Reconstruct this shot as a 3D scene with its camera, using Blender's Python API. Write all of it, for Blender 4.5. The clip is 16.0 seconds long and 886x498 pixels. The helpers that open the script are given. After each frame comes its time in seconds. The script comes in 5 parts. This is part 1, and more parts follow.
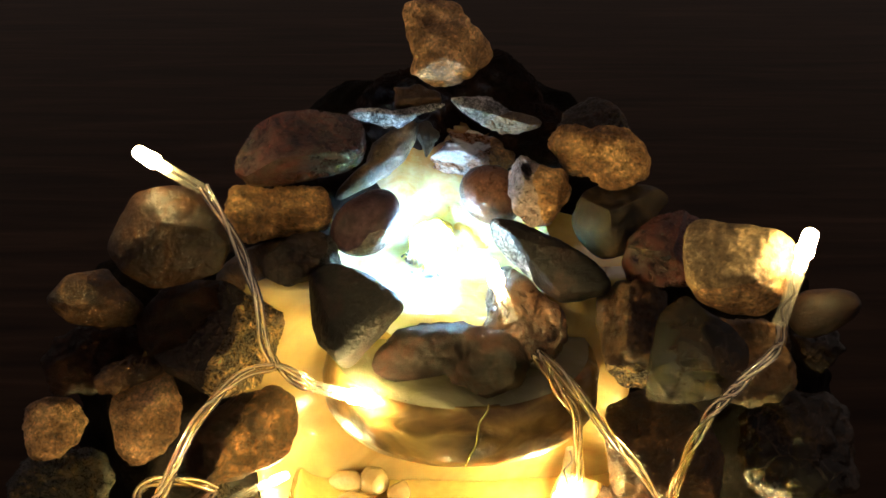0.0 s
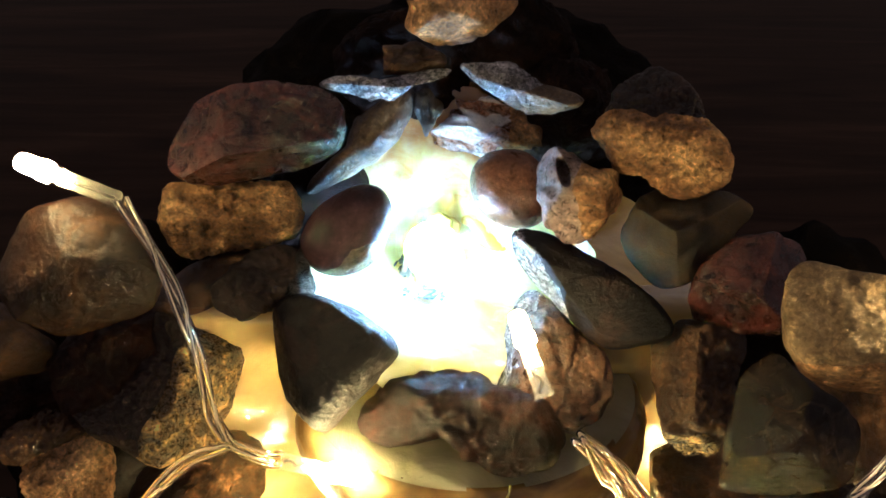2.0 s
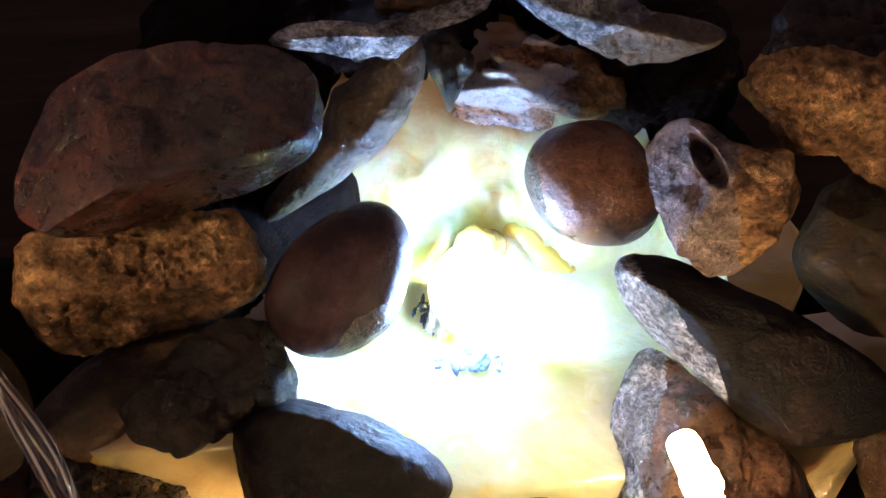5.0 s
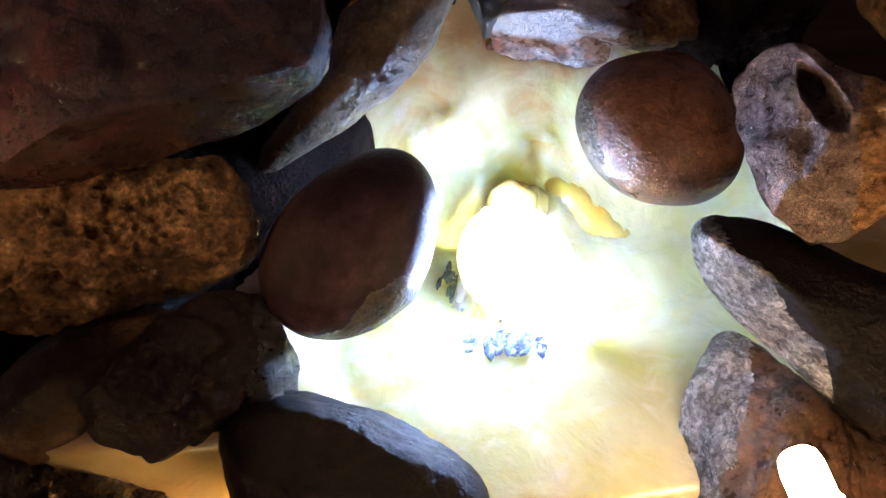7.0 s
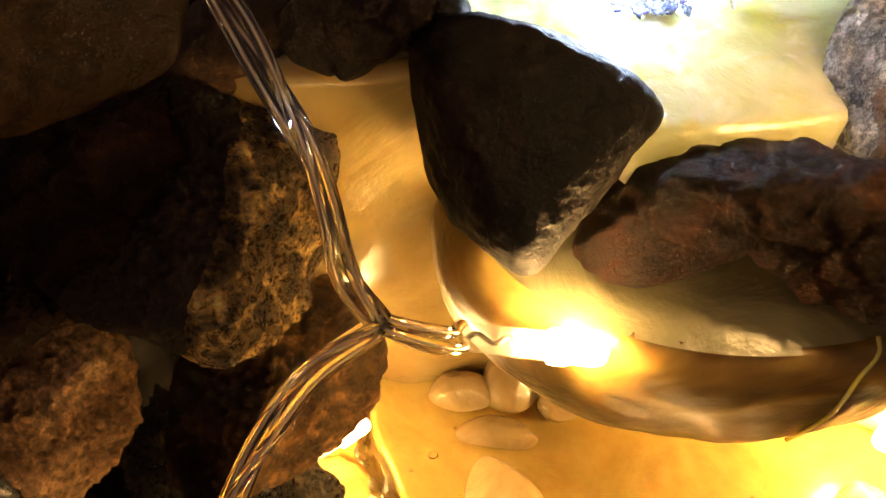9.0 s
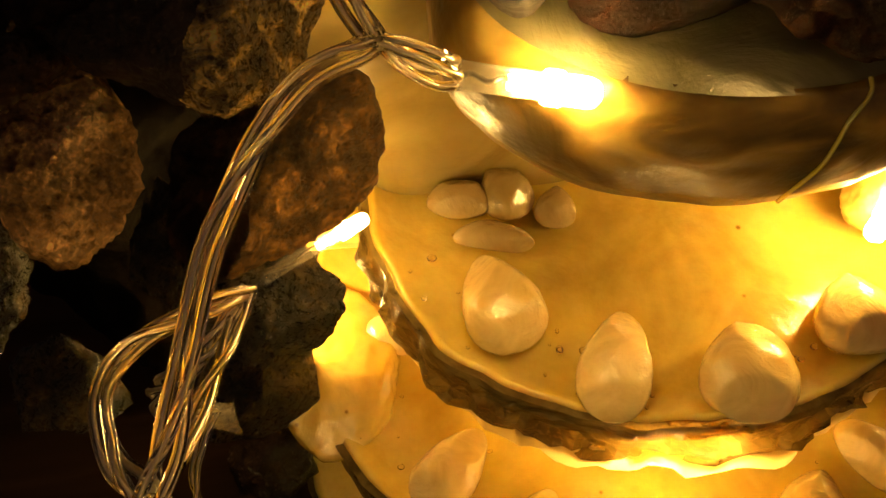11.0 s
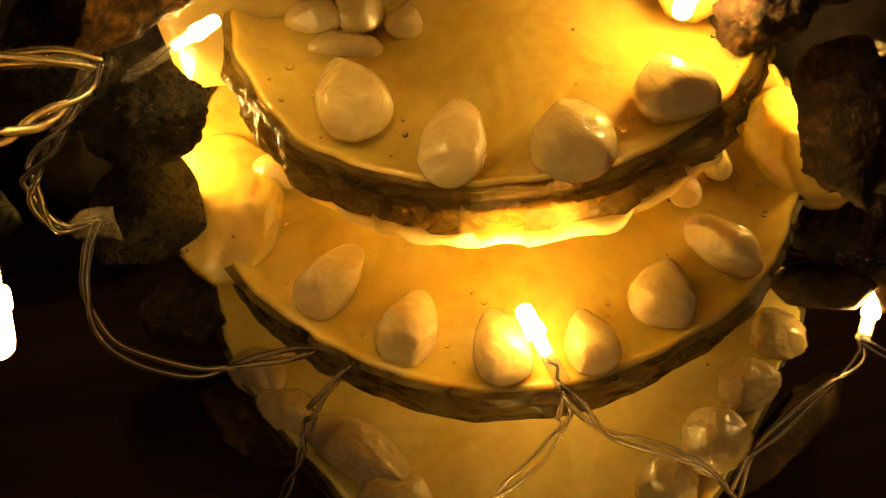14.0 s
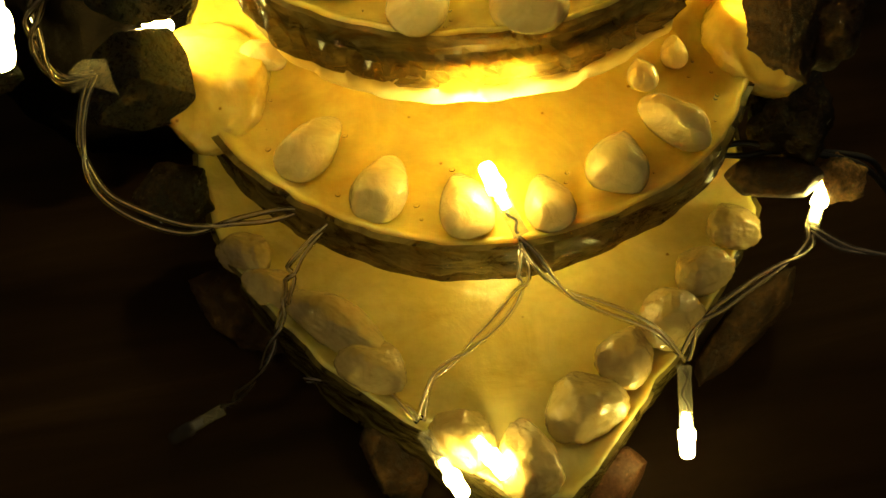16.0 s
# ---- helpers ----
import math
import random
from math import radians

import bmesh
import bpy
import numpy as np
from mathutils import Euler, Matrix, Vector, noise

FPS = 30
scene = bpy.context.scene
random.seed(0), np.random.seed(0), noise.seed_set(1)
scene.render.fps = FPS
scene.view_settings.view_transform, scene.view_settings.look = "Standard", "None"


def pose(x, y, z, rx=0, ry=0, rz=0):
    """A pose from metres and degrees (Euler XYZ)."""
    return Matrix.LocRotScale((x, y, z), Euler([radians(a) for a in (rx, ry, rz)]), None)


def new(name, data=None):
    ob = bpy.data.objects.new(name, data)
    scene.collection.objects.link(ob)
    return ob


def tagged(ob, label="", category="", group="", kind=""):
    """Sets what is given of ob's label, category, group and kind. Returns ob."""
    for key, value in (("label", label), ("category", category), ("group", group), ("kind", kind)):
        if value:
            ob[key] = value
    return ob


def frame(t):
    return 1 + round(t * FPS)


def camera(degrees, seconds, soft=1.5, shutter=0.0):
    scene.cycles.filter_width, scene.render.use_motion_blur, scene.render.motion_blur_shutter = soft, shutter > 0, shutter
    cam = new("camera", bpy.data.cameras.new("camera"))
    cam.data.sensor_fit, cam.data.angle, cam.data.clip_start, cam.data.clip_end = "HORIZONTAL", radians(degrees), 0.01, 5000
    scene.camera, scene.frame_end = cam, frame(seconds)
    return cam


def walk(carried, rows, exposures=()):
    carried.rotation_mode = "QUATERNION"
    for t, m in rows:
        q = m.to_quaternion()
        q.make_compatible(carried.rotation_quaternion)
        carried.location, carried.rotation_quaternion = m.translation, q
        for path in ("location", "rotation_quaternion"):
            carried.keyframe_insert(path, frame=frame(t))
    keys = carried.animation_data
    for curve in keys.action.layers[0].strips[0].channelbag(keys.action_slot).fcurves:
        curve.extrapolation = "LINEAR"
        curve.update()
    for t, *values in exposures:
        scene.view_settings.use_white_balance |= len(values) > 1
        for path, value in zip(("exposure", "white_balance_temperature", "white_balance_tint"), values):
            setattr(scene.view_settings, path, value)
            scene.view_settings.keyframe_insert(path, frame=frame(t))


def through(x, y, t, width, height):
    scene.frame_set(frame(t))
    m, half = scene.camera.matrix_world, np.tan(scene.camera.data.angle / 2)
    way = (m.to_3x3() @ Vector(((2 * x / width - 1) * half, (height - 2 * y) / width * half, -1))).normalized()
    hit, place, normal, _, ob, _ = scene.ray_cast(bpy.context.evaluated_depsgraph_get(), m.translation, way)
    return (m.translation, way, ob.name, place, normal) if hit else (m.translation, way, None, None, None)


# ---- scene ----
import functools

cam = camera(54.5, 16.0)
METRES, EYE, TILT, LEAN, TURN = 0.36, 0.355, -30.0, 0.0, 0.0
ROWS = [
    (0.0, 0.0, 0.0, 0.0, -0.0, 0.0, -0.0),
    (0.5, -0.0042, 0.0686, 0.0331, -0.25, -2.04, -0.04),
    (1.0, -0.0036, 0.108, 0.0553, -0.63, -4.29, -0.13),
    (1.5, 0.003, 0.1452, 0.0842, -0.75, -6.7, -0.14),
    (2.0, -0.0122, 0.1929, 0.1039, -0.79, -9.03, -0.08),
    (2.5, -0.0453, 0.2273, 0.1227, -0.99, -10.97, 0.6),
    (3.0, -0.0631, 0.2601, 0.1332, -2.66, -11.68, 2.08),
    (3.5, -0.0702, 0.2827, 0.135, -4.65, -12.53, 3.77),
    (6.0, -0.0483, 0.4951, 0.109, -6.14, -14.93, 4.23),
    (6.5, -0.0484, 0.495, 0.107, -5.74, -15.46, 4.15),
    (7.0, -0.0592, 0.4969, 0.104, -5.35, -16.69, 3.98),
    (7.5, -0.1004, 0.4794, 0.0891, -5.31, -18.5, 3.35),
    (8.0, -0.1166, 0.4731, 0.0657, -5.4, -20.01, 3.32),
    (8.5, -0.1247, 0.4561, 0.0435, -5.79, -21.7, 3.57),
    (9.0, -0.1318, 0.458, 0.0308, -6.26, -23.89, 3.61),
    (11.5, -0.1365, 0.4092, -0.0381, -6.57, -29.8, 4.32),
    (12.0, -0.1299, 0.3864, -0.0535, -7.19, -30.32, 4.61),
    (12.5, -0.1275, 0.3606, -0.0689, -7.95, -30.37, 5.19),
    (13.0, -0.1089, 0.3588, -0.0776, -8.76, -30.36, 5.77),
    (13.5, -0.1051, 0.3507, -0.0819, -9.38, -30.45, 5.97),
    (14.0, -0.0909, 0.3337, -0.097, -9.64, -30.61, 6.11),
    (14.5, -0.0837, 0.3196, -0.1101, -9.39, -30.9, 6.1),
    (15.0, -0.0841, 0.2983, -0.1194, -9.12, -30.94, 5.93),
    (15.5, -0.0885, 0.2721, -0.1337, -9.03, -30.66, 5.79),
    (16.0, -0.0885, 0.2499, -0.1557, -9.1, -30.44, 5.47),
]
EXPOSURES = [
    (0.0, 3.3, 4500, -10), (3.7, 3.6, 3900, 9), (5.8, 2.4, 4700, 20), (7.2, 2.35, 4800, 24), (8.5, 2.3, 5400, 18), (9.2, 2.25, 5800, 14),
    (11.5, 1.4, 6400, 0), (13.5, 1.25, 6500, 0), (14.9, 1.2, 6500, -2), (15.5, 1.4, 5800, -34), (16.0, 1.65, 5200, -44),
]
walk(cam, [(t, pose(0, 0, EYE, TILT, LEAN, TURN) @ pose(METRES * x, METRES * y, METRES * z, 90 + pitch, roll, yaw)) for t, x, y, z, yaw, pitch, roll in ROWS], EXPOSURES)

# ---- light: a dark room, lit by the fairy lights and the lamp in the pool ----
world = bpy.data.worlds.new("night")
scene.world = world
world.use_nodes = True
world.node_tree.nodes["Background"].inputs[0].default_value = (0.5, 0.28, 0.18, 1)
world.node_tree.nodes["Background"].inputs[1].default_value = 0.065
WARM, COOL = (1.0, 0.55, 0.15), (0.80, 0.90, 1.0)
POOL_POWER = 38.0


# ---- materials ----
def nodes_of(name):
    m = bpy.data.materials.new(name)
    m.use_nodes = True
    return m, m.node_tree.nodes, m.node_tree.links, m.node_tree.nodes["Principled BSDF"]


def ramp(nt, lk, fac, stops):
    r = nt.new("ShaderNodeValToRGB")
    e = r.color_ramp.elements
    while len(e) < len(stops):
        e.new(0.5)
    for el, (p, c) in zip(e, stops):
        el.position, el.color = p, (*c, 1)
    lk.new(fac, r.inputs[0])
    return r.outputs[0]


def noise_tex(nt, lk, co, scale, detail=6, rough=0.6, distort=0.0):
    n = nt.new("ShaderNodeTexNoise")
    n.inputs["Scale"].default_value, n.inputs["Detail"].default_value = scale, detail
    n.inputs["Roughness"].default_value, n.inputs["Distortion"].default_value = rough, distort
    lk.new(co, n.inputs["Vector"])
    return n.outputs[0]


def mix(nt, lk, fac, a, b, mode="MIX"):
    n = nt.new("ShaderNodeMix")
    n.data_type, n.blend_type = "RGBA", mode
    if isinstance(fac, float):
        n.inputs[0].default_value = fac
    else:
        lk.new(fac, n.inputs[0])
    for s, v in ((n.inputs[6], a), (n.inputs[7], b)):
        if isinstance(v, tuple):
            s.default_value = (*v, 1)
        else:
            lk.new(v, s)
    return n.outputs[2]


def bumped(nt, lk, pairs):
    """Chained bumps: (height, strength, distance)."""
    last = None
    for h, s, d in pairs:
        b = nt.new("ShaderNodeBump")
        b.inputs["Strength"].default_value, b.inputs["Distance"].default_value = s, d
        lk.new(h, b.inputs["Height"])
        if last:
            lk.new(last, b.inputs["Normal"])
        last = b.outputs[0]
    return last


def stone_material(name, dark, mid, light, rough=0.45, scale=120, bump=0.6, grains=0.5, bands=0.0, coat=0.35, veins=0.0, shine=0.15, mottle=0.8, pits=0.0):
    """Stone: broad patches, mineral grains of about a millimetre, fine relief, and a wet sheen. Every stone takes its own stretch of the pattern."""
    m, nt, lk, bs = nodes_of(name)
    tc = nt.new("ShaderNodeTexCoord")
    info = nt.new("ShaderNodeObjectInfo")
    add = nt.new("ShaderNodeVectorMath")
    lk.new(tc.outputs["Object"], add.inputs[0])
    lk.new(info.outputs["Random"], add.inputs[1])
    co = add.outputs[0]
    big = noise_tex(nt, lk, co, scale, 8, 0.62, 0.6)
    medium = noise_tex(nt, lk, co, scale * 4.5, 8, 0.72, 0.4)
    fine = noise_tex(nt, lk, co, 2300, 4, 0.7)
    vo = nt.new("ShaderNodeTexVoronoi")
    vo.inputs["Scale"].default_value = 1250
    lk.new(co, vo.inputs["Vector"])
    bw = nt.new("ShaderNodeSeparateColor")
    lk.new(vo.outputs["Color"], bw.inputs[0])
    col = ramp(nt, lk, big, [(0.32, dark), (0.5, mid), (0.68, light)])
    col = mix(nt, lk, mottle, col, ramp(nt, lk, medium, [(0.34, (0.16, 0.145, 0.135)), (0.48, (0.75, 0.73, 0.71)), (0.58, (1.15, 1.12, 1.08)), (0.68, (1.9, 1.85, 1.75))]), "MULTIPLY")
    col = mix(nt, lk, grains, col, ramp(nt, lk, bw.outputs[0], [(0.0, (0.45, 0.43, 0.42)), (0.6, (0.95, 0.95, 0.95)), (0.95, (1.15, 1.15, 1.15)), (1.0, (2.2, 2.15, 2.0))]), "MULTIPLY")
    if bands:
        wv = nt.new("ShaderNodeTexWave")
        wv.wave_type, wv.bands_direction = "BANDS", "Y"
        wv.inputs["Scale"].default_value, wv.inputs["Distortion"].default_value = bands, 9.0
        wv.inputs["Detail"].default_value = 3
        lk.new(co, wv.inputs["Vector"])
        col = mix(nt, lk, ramp(nt, lk, wv.outputs[1], [(0.5, (0, 0, 0)), (0.72, (0.95, 0.95, 0.95))]), col, light)
    if veins:
        edge = nt.new("ShaderNodeTexVoronoi")
        edge.feature = "DISTANCE_TO_EDGE"
        edge.inputs["Scale"].default_value = veins
        dv = nt.new("ShaderNodeVectorMath")
        dv.operation = "MULTIPLY_ADD"
        nz = nt.new("ShaderNodeTexNoise")
        nz.inputs["Scale"].default_value = 90
        lk.new(co, nz.inputs["Vector"])
        lk.new(nz.outputs[1], dv.inputs[0])
        dv.inputs[1].default_value = (0.012, 0.012, 0.012)
        lk.new(co, dv.inputs[2])
        lk.new(dv.outputs[0], edge.inputs["Vector"])
        col = mix(nt, lk, ramp(nt, lk, edge.outputs[0], [(0.0, (0.55, 0.55, 0.55)), (0.022, (0, 0, 0))]), col, light)
    hollows = []
    for width, deep in ((420, 0.004), (900, 0.002)) if pits else ():
        cell = nt.new("ShaderNodeTexVoronoi")
        cell.inputs["Scale"].default_value = width
        wob = nt.new("ShaderNodeVectorMath")
        wob.operation = "MULTIPLY_ADD"
        nw = nt.new("ShaderNodeTexNoise")
        nw.inputs["Scale"].default_value = width * 0.8
        lk.new(co, nw.inputs["Vector"])
        lk.new(nw.outputs[1], wob.inputs[0])
        wob.inputs[1].default_value = (0.9 / width,) * 3
        lk.new(co, wob.inputs[2])
        lk.new(wob.outputs[0], cell.inputs["Vector"])
        hole = ramp(nt, lk, cell.outputs[0], [(0.12, (0, 0, 0)), (0.42, (1, 1, 1))])
        col = mix(nt, lk, 0.55 * pits, col, mix(nt, lk, 1.0, hole, (0.75, 0.75, 0.75), "ADD"), "MULTIPLY")
        hollows.append((hole, pits, deep))
    lk.new(col, bs.inputs["Base Color"])
    rr = nt.new("ShaderNodeMapRange")
    rr.inputs[3].default_value, rr.inputs[4].default_value = max(0.08, rough - 0.2), min(0.95, rough + 0.25)
    lk.new(medium, rr.inputs[0])
    lk.new(rr.outputs[0], bs.inputs["Roughness"])
    bs.inputs["Specular IOR Level"].default_value = shine
    bs.inputs["Coat Weight"].default_value, bs.inputs["Coat Roughness"].default_value = coat, 0.1
    lk.new(bumped(nt, lk, hollows + [(big, bump * 0.7, 0.008), (medium, bump, 0.009), (bw.outputs[0], bump * grains, 0.0008), (fine, bump, 0.0016)]), bs.inputs["Normal"])
    glint = noise_tex(nt, lk, co, 900, 3, 0.6)
    lk.new(bumped(nt, lk, hollows + [(big, bump * 0.4, 0.006), (medium, bump * 0.6, 0.004), (glint, 0.5, 0.0008)]), bs.inputs["Coat Normal"])
    return m


STONE = {
    "tan_dark": stone_material("pitted brown stone", (0.09946, 0.05445, 0.02107), (0.3312, 0.1948, 0.08196), (0.6624, 0.4361, 0.199), 0.4, 110, 1.0, pits=1),
    "tan": stone_material("tan grit stone", (0.0667, 0.03508, 0.0125), (0.267, 0.1463, 0.05104), (0.614, 0.395, 0.1476), 0.42, 130, 1.0, pits=0.8),
    # colour of the wet slabs; also painted on edges that the pool lights
    "grey_wet_or_lit": stone_material("grey wet slate, and silver of pool-lit edges", (0.048, 0.048, 0.055), (0.288, 0.288, 0.3125), (0.792, 0.792, 0.8375), 0.2, 190, 1.4, 0.4, mottle=0.9, pits=0.6, coat=0.6, shine=0.5),
    "brown_dark": stone_material("dark brown stone", (0.01927, 0.01048, 0.0041), (0.06442, 0.03435, 0.01334), (0.2092, 0.1194, 0.04627), 0.36, 80, 0.8, 0.5, pits=0.4),
    "red_brown": stone_material("red jasper", (0.0122, 0.003344, 0.00176), (0.0398, 0.008888, 0.00528), (0.1148, 0.03106, 0.01776), 0.25, 80, 0.7, 0.1, veins=42, mottle=0.6, coat=0.5),
    "grey_tan": stone_material("grey tan pebble", (0.03825, 0.0264, 0.0135), (0.0765, 0.0544, 0.02925), (0.136, 0.104, 0.06), 0.34, 70, 0.5, 0.45, pits=0.35, coat=0.2, mottle=0.6),
    "pink": stone_material("orange brown layered stone", (0.15, 0.054, 0.0195), (0.405, 0.1725, 0.0675), (0.9, 0.85, 0.85), 0.24, 120, 1.3, bands=34, coat=0.5, shine=0.4),
    "brown_smooth": stone_material("smooth brown pebble", (0.055, 0.023, 0.011), (0.12, 0.054, 0.026), (0.2, 0.108, 0.055), 0.3, 60, 0.25, 0.4, coat=0.25, mottle=0.5),
    "quartz": stone_material("quartz", (0.08125, 0.0504, 0.0414), (0.3575, 0.2592, 0.2278), (0.8125, 0.6624, 0.6072), 0.28, 120, 1.2, 0.4, mottle=0.8),
    "grey_stone": stone_material("grey stone", (0.0146, 0.009944, 0.004), (0.0474, 0.03045, 0.01208), (0.1458, 0.09363, 0.03688), 0.36, 110, 1.0),
    "gold": stone_material("pale yellow stone", (0.15, 0.1, 0.04), (0.27, 0.185, 0.08), (0.4, 0.29, 0.14), 0.55, 150, 0.6, coat=0.1, mottle=0.5),
    "shell_dark": stone_material("dark glossy stone", (0.0035, 0.0018, 0.001), (0.0098, 0.0048, 0.0025), (0.035, 0.018, 0.008), 0.35, 60, 0.4, 0.2, coat=0.12, shine=0.1),
    "glass_dark": stone_material("smoky quartz", (0.0053, 0.0034, 0.0016), (0.0141, 0.009, 0.0044), (0.044, 0.027, 0.0137), 0.15, 60, 0.5, 0.1, coat=0.3, veins=50, shine=0.1),
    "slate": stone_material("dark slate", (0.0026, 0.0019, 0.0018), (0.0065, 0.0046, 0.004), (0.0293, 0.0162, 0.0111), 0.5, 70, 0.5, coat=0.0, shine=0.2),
    "brown_wet": stone_material("wet brown stone", (0.0241, 0.01294, 0.00704), (0.0904, 0.04611, 0.02112), (0.2812, 0.1475, 0.06632), 0.28, 90, 0.8, coat=0.5),
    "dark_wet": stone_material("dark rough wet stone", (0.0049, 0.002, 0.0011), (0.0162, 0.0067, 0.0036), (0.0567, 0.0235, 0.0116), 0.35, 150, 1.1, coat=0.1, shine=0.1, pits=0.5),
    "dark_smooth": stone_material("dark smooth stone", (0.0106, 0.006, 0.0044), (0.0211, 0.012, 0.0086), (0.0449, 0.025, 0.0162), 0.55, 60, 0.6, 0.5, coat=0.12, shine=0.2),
    # silver painted on an edge that the pool lights
    "grey_lit_edge": stone_material("silver grey of a pool-lit edge", (0.012, 0.012, 0.012), (0.06, 0.058, 0.056), (0.3, 0.295, 0.29), 0.28, 170, 1.2),
    "plum": stone_material("dark plum pebble", (0.0119, 0.0065, 0.0084), (0.0286, 0.014, 0.0168), (0.0833, 0.0454, 0.0456), 0.42, 60, 0.2, 0.3, coat=0.12, mottle=0.4),
    # near-black colour that stands for the shade in the gaps
    "gap_shade": stone_material("stone coloured black as a shaded gap", (0.005, 0.0025, 0.002), (0.01, 0.005, 0.0035), (0.02, 0.01, 0.007), 0.6, 90, 0.5, coat=0.0, shine=0.05),
    "amber_dark": stone_material("dark amber agate", (0.0089, 0.0032, 0.0005), (0.0206, 0.0078, 0.0014), (0.0626, 0.0267, 0.0048), 0.4, 55, 0.6, 0.15, coat=0.2, veins=26, mottle=0.5, shine=0.1),
    "rust": stone_material("rusty pitted stone", (0.02151, 0.01267, 0.004597), (0.09382, 0.05081, 0.01379), (0.4287, 0.2286, 0.05339), 0.35, 110, 1.2, pits=1),
    "black_wet": stone_material("black wet stone with tan flecks", (0.005, 0.004, 0.0022), (0.016, 0.0125, 0.006), (0.15, 0.105, 0.04), 0.25, 210, 1.1, 0.6, coat=0.5),
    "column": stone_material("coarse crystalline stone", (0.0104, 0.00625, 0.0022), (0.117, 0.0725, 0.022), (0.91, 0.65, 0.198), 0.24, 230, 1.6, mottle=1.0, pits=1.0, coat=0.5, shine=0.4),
}


def resin_material(name, base, light, radius, scale=40, rough=0.22, sss=0.9, specks=False):
    m, nt, lk, bs = nodes_of(name)
    tc = nt.new("ShaderNodeTexCoord")
    co = tc.outputs["Object"]
    a = noise_tex(nt, lk, co, scale, 5, 0.55, 1.2)
    b = noise_tex(nt, lk, co, scale * 7, 4, 0.6)
    col = ramp(nt, lk, a, [(0.3, base), (0.7, light)])
    if specks:
        vo = nt.new("ShaderNodeTexVoronoi")
        vo.inputs["Scale"].default_value = 75
        lk.new(co, vo.inputs["Vector"])
        col = mix(nt, lk, 1.0, col, ramp(nt, lk, vo.outputs[0], [(0.022, (0.4, 0.3, 0.18)), (0.05, (1, 1, 1))]), "MULTIPLY")
        col = mix(nt, lk, 0.3, col, ramp(nt, lk, b, [(0.35, (0.76, 0.7, 0.6)), (0.6, (1, 1, 1))]), "MULTIPLY")
    lk.new(col, bs.inputs["Base Color"])
    ripple = noise_tex(nt, lk, co, 260, 3, 0.5)
    lk.new(bumped(nt, lk, [(a, 0.3, 0.003), (ripple, 0.5, 0.0018)]), bs.inputs["Coat Normal"])
    bs.inputs["Subsurface Weight"].default_value = sss
    bs.inputs["Subsurface Radius"].default_value = radius
    bs.inputs["Subsurface Scale"].default_value = 0.006
    bs.inputs["Roughness"].default_value = rough
    bs.inputs["Coat Weight"].default_value, bs.inputs["Coat Roughness"].default_value = 0.7, 0.06
    n = bumped(nt, lk, [(a, 0.25, 0.0025), (b, 0.2, 0.0006)])
    lk.new(n, bs.inputs["Normal"])
    return m


AMBER = resin_material("amber resin", (0.49, 0.35, 0.055), (0.69, 0.52, 0.12), (1.0, 0.75, 0.22), specks=True)
PALE = resin_material("pale yellow resin", (0.54, 0.43, 0.11), (0.74, 0.64, 0.25), (1.0, 0.82, 0.3), specks=True)
WALL_RESIN = resin_material("dull amber resin", (0.3, 0.215, 0.06), (0.47, 0.36, 0.125), (1.0, 0.75, 0.25))
CREAM = resin_material("cream resin", (0.5, 0.49, 0.21), (0.66, 0.66, 0.4), (0.9, 1.0, 0.5), 70)


def marble(m):
    """Ochre clouds in the cream resin, and a brown amber stain along its upper edge."""
    nt, lk = m.node_tree.nodes, m.node_tree.links
    bs = nt["Principled BSDF"]
    col = bs.inputs["Base Color"].links[0].from_socket
    tc = nt.new("ShaderNodeTexCoord")
    cloud = noise_tex(nt, lk, tc.outputs["Object"], 85, 6, 0.6, 1.6)
    col = mix(nt, lk, ramp(nt, lk, cloud, [(0.52, (0, 0, 0)), (0.68, (0.6, 0.6, 0.6))]), col, (0.6, 0.48, 0.12))
    pale = noise_tex(nt, lk, tc.outputs["Object"], 150, 5, 0.6, 0.8)
    col = mix(nt, lk, ramp(nt, lk, pale, [(0.55, (0, 0, 0)), (0.68, (0.6, 0.6, 0.6))]), col, (0.74, 0.75, 0.62))
    xyz = nt.new("ShaderNodeSeparateXYZ")
    lk.new(tc.outputs["Object"], xyz.inputs[0])
    edge = nt.new("ShaderNodeMath")
    edge.operation = "MULTIPLY_ADD"
    lk.new(cloud, edge.inputs[0])
    edge.inputs[1].default_value = 0.02
    lk.new(xyz.outputs[1], edge.inputs[2])
    top = nt.new("ShaderNodeMapRange")
    top.inputs[1].default_value, top.inputs[2].default_value = 0.281, 0.292
    lk.new(edge.outputs[0], top.inputs[0])
    col = mix(nt, lk, top.outputs[0], col, (0.34, 0.18, 0.05))
    lk.new(col, bs.inputs["Base Color"])


marble(CREAM)
CREAM.node_tree.nodes["Principled BSDF"].inputs["Subsurface Scale"].default_value = 0.02
PEBBLE = resin_material("milky pebble", (0.52, 0.39, 0.14), (0.68, 0.535, 0.23), (1.0, 0.7, 0.3), 130, 0.1, 0.6)
AMBER_PEBBLE = resin_material("amber pebble", (0.36, 0.265, 0.1), (0.48, 0.37, 0.155), (1.0, 0.7, 0.25), 120, 0.12, 0.4)

for glazed in (PEBBLE, AMBER_PEBBLE):
    glazed.node_tree.nodes["Principled BSDF"].inputs["Coat Weight"].default_value = 1.0
    glazed.node_tree.nodes["Principled BSDF"].inputs["Coat Roughness"].default_value = 0.03


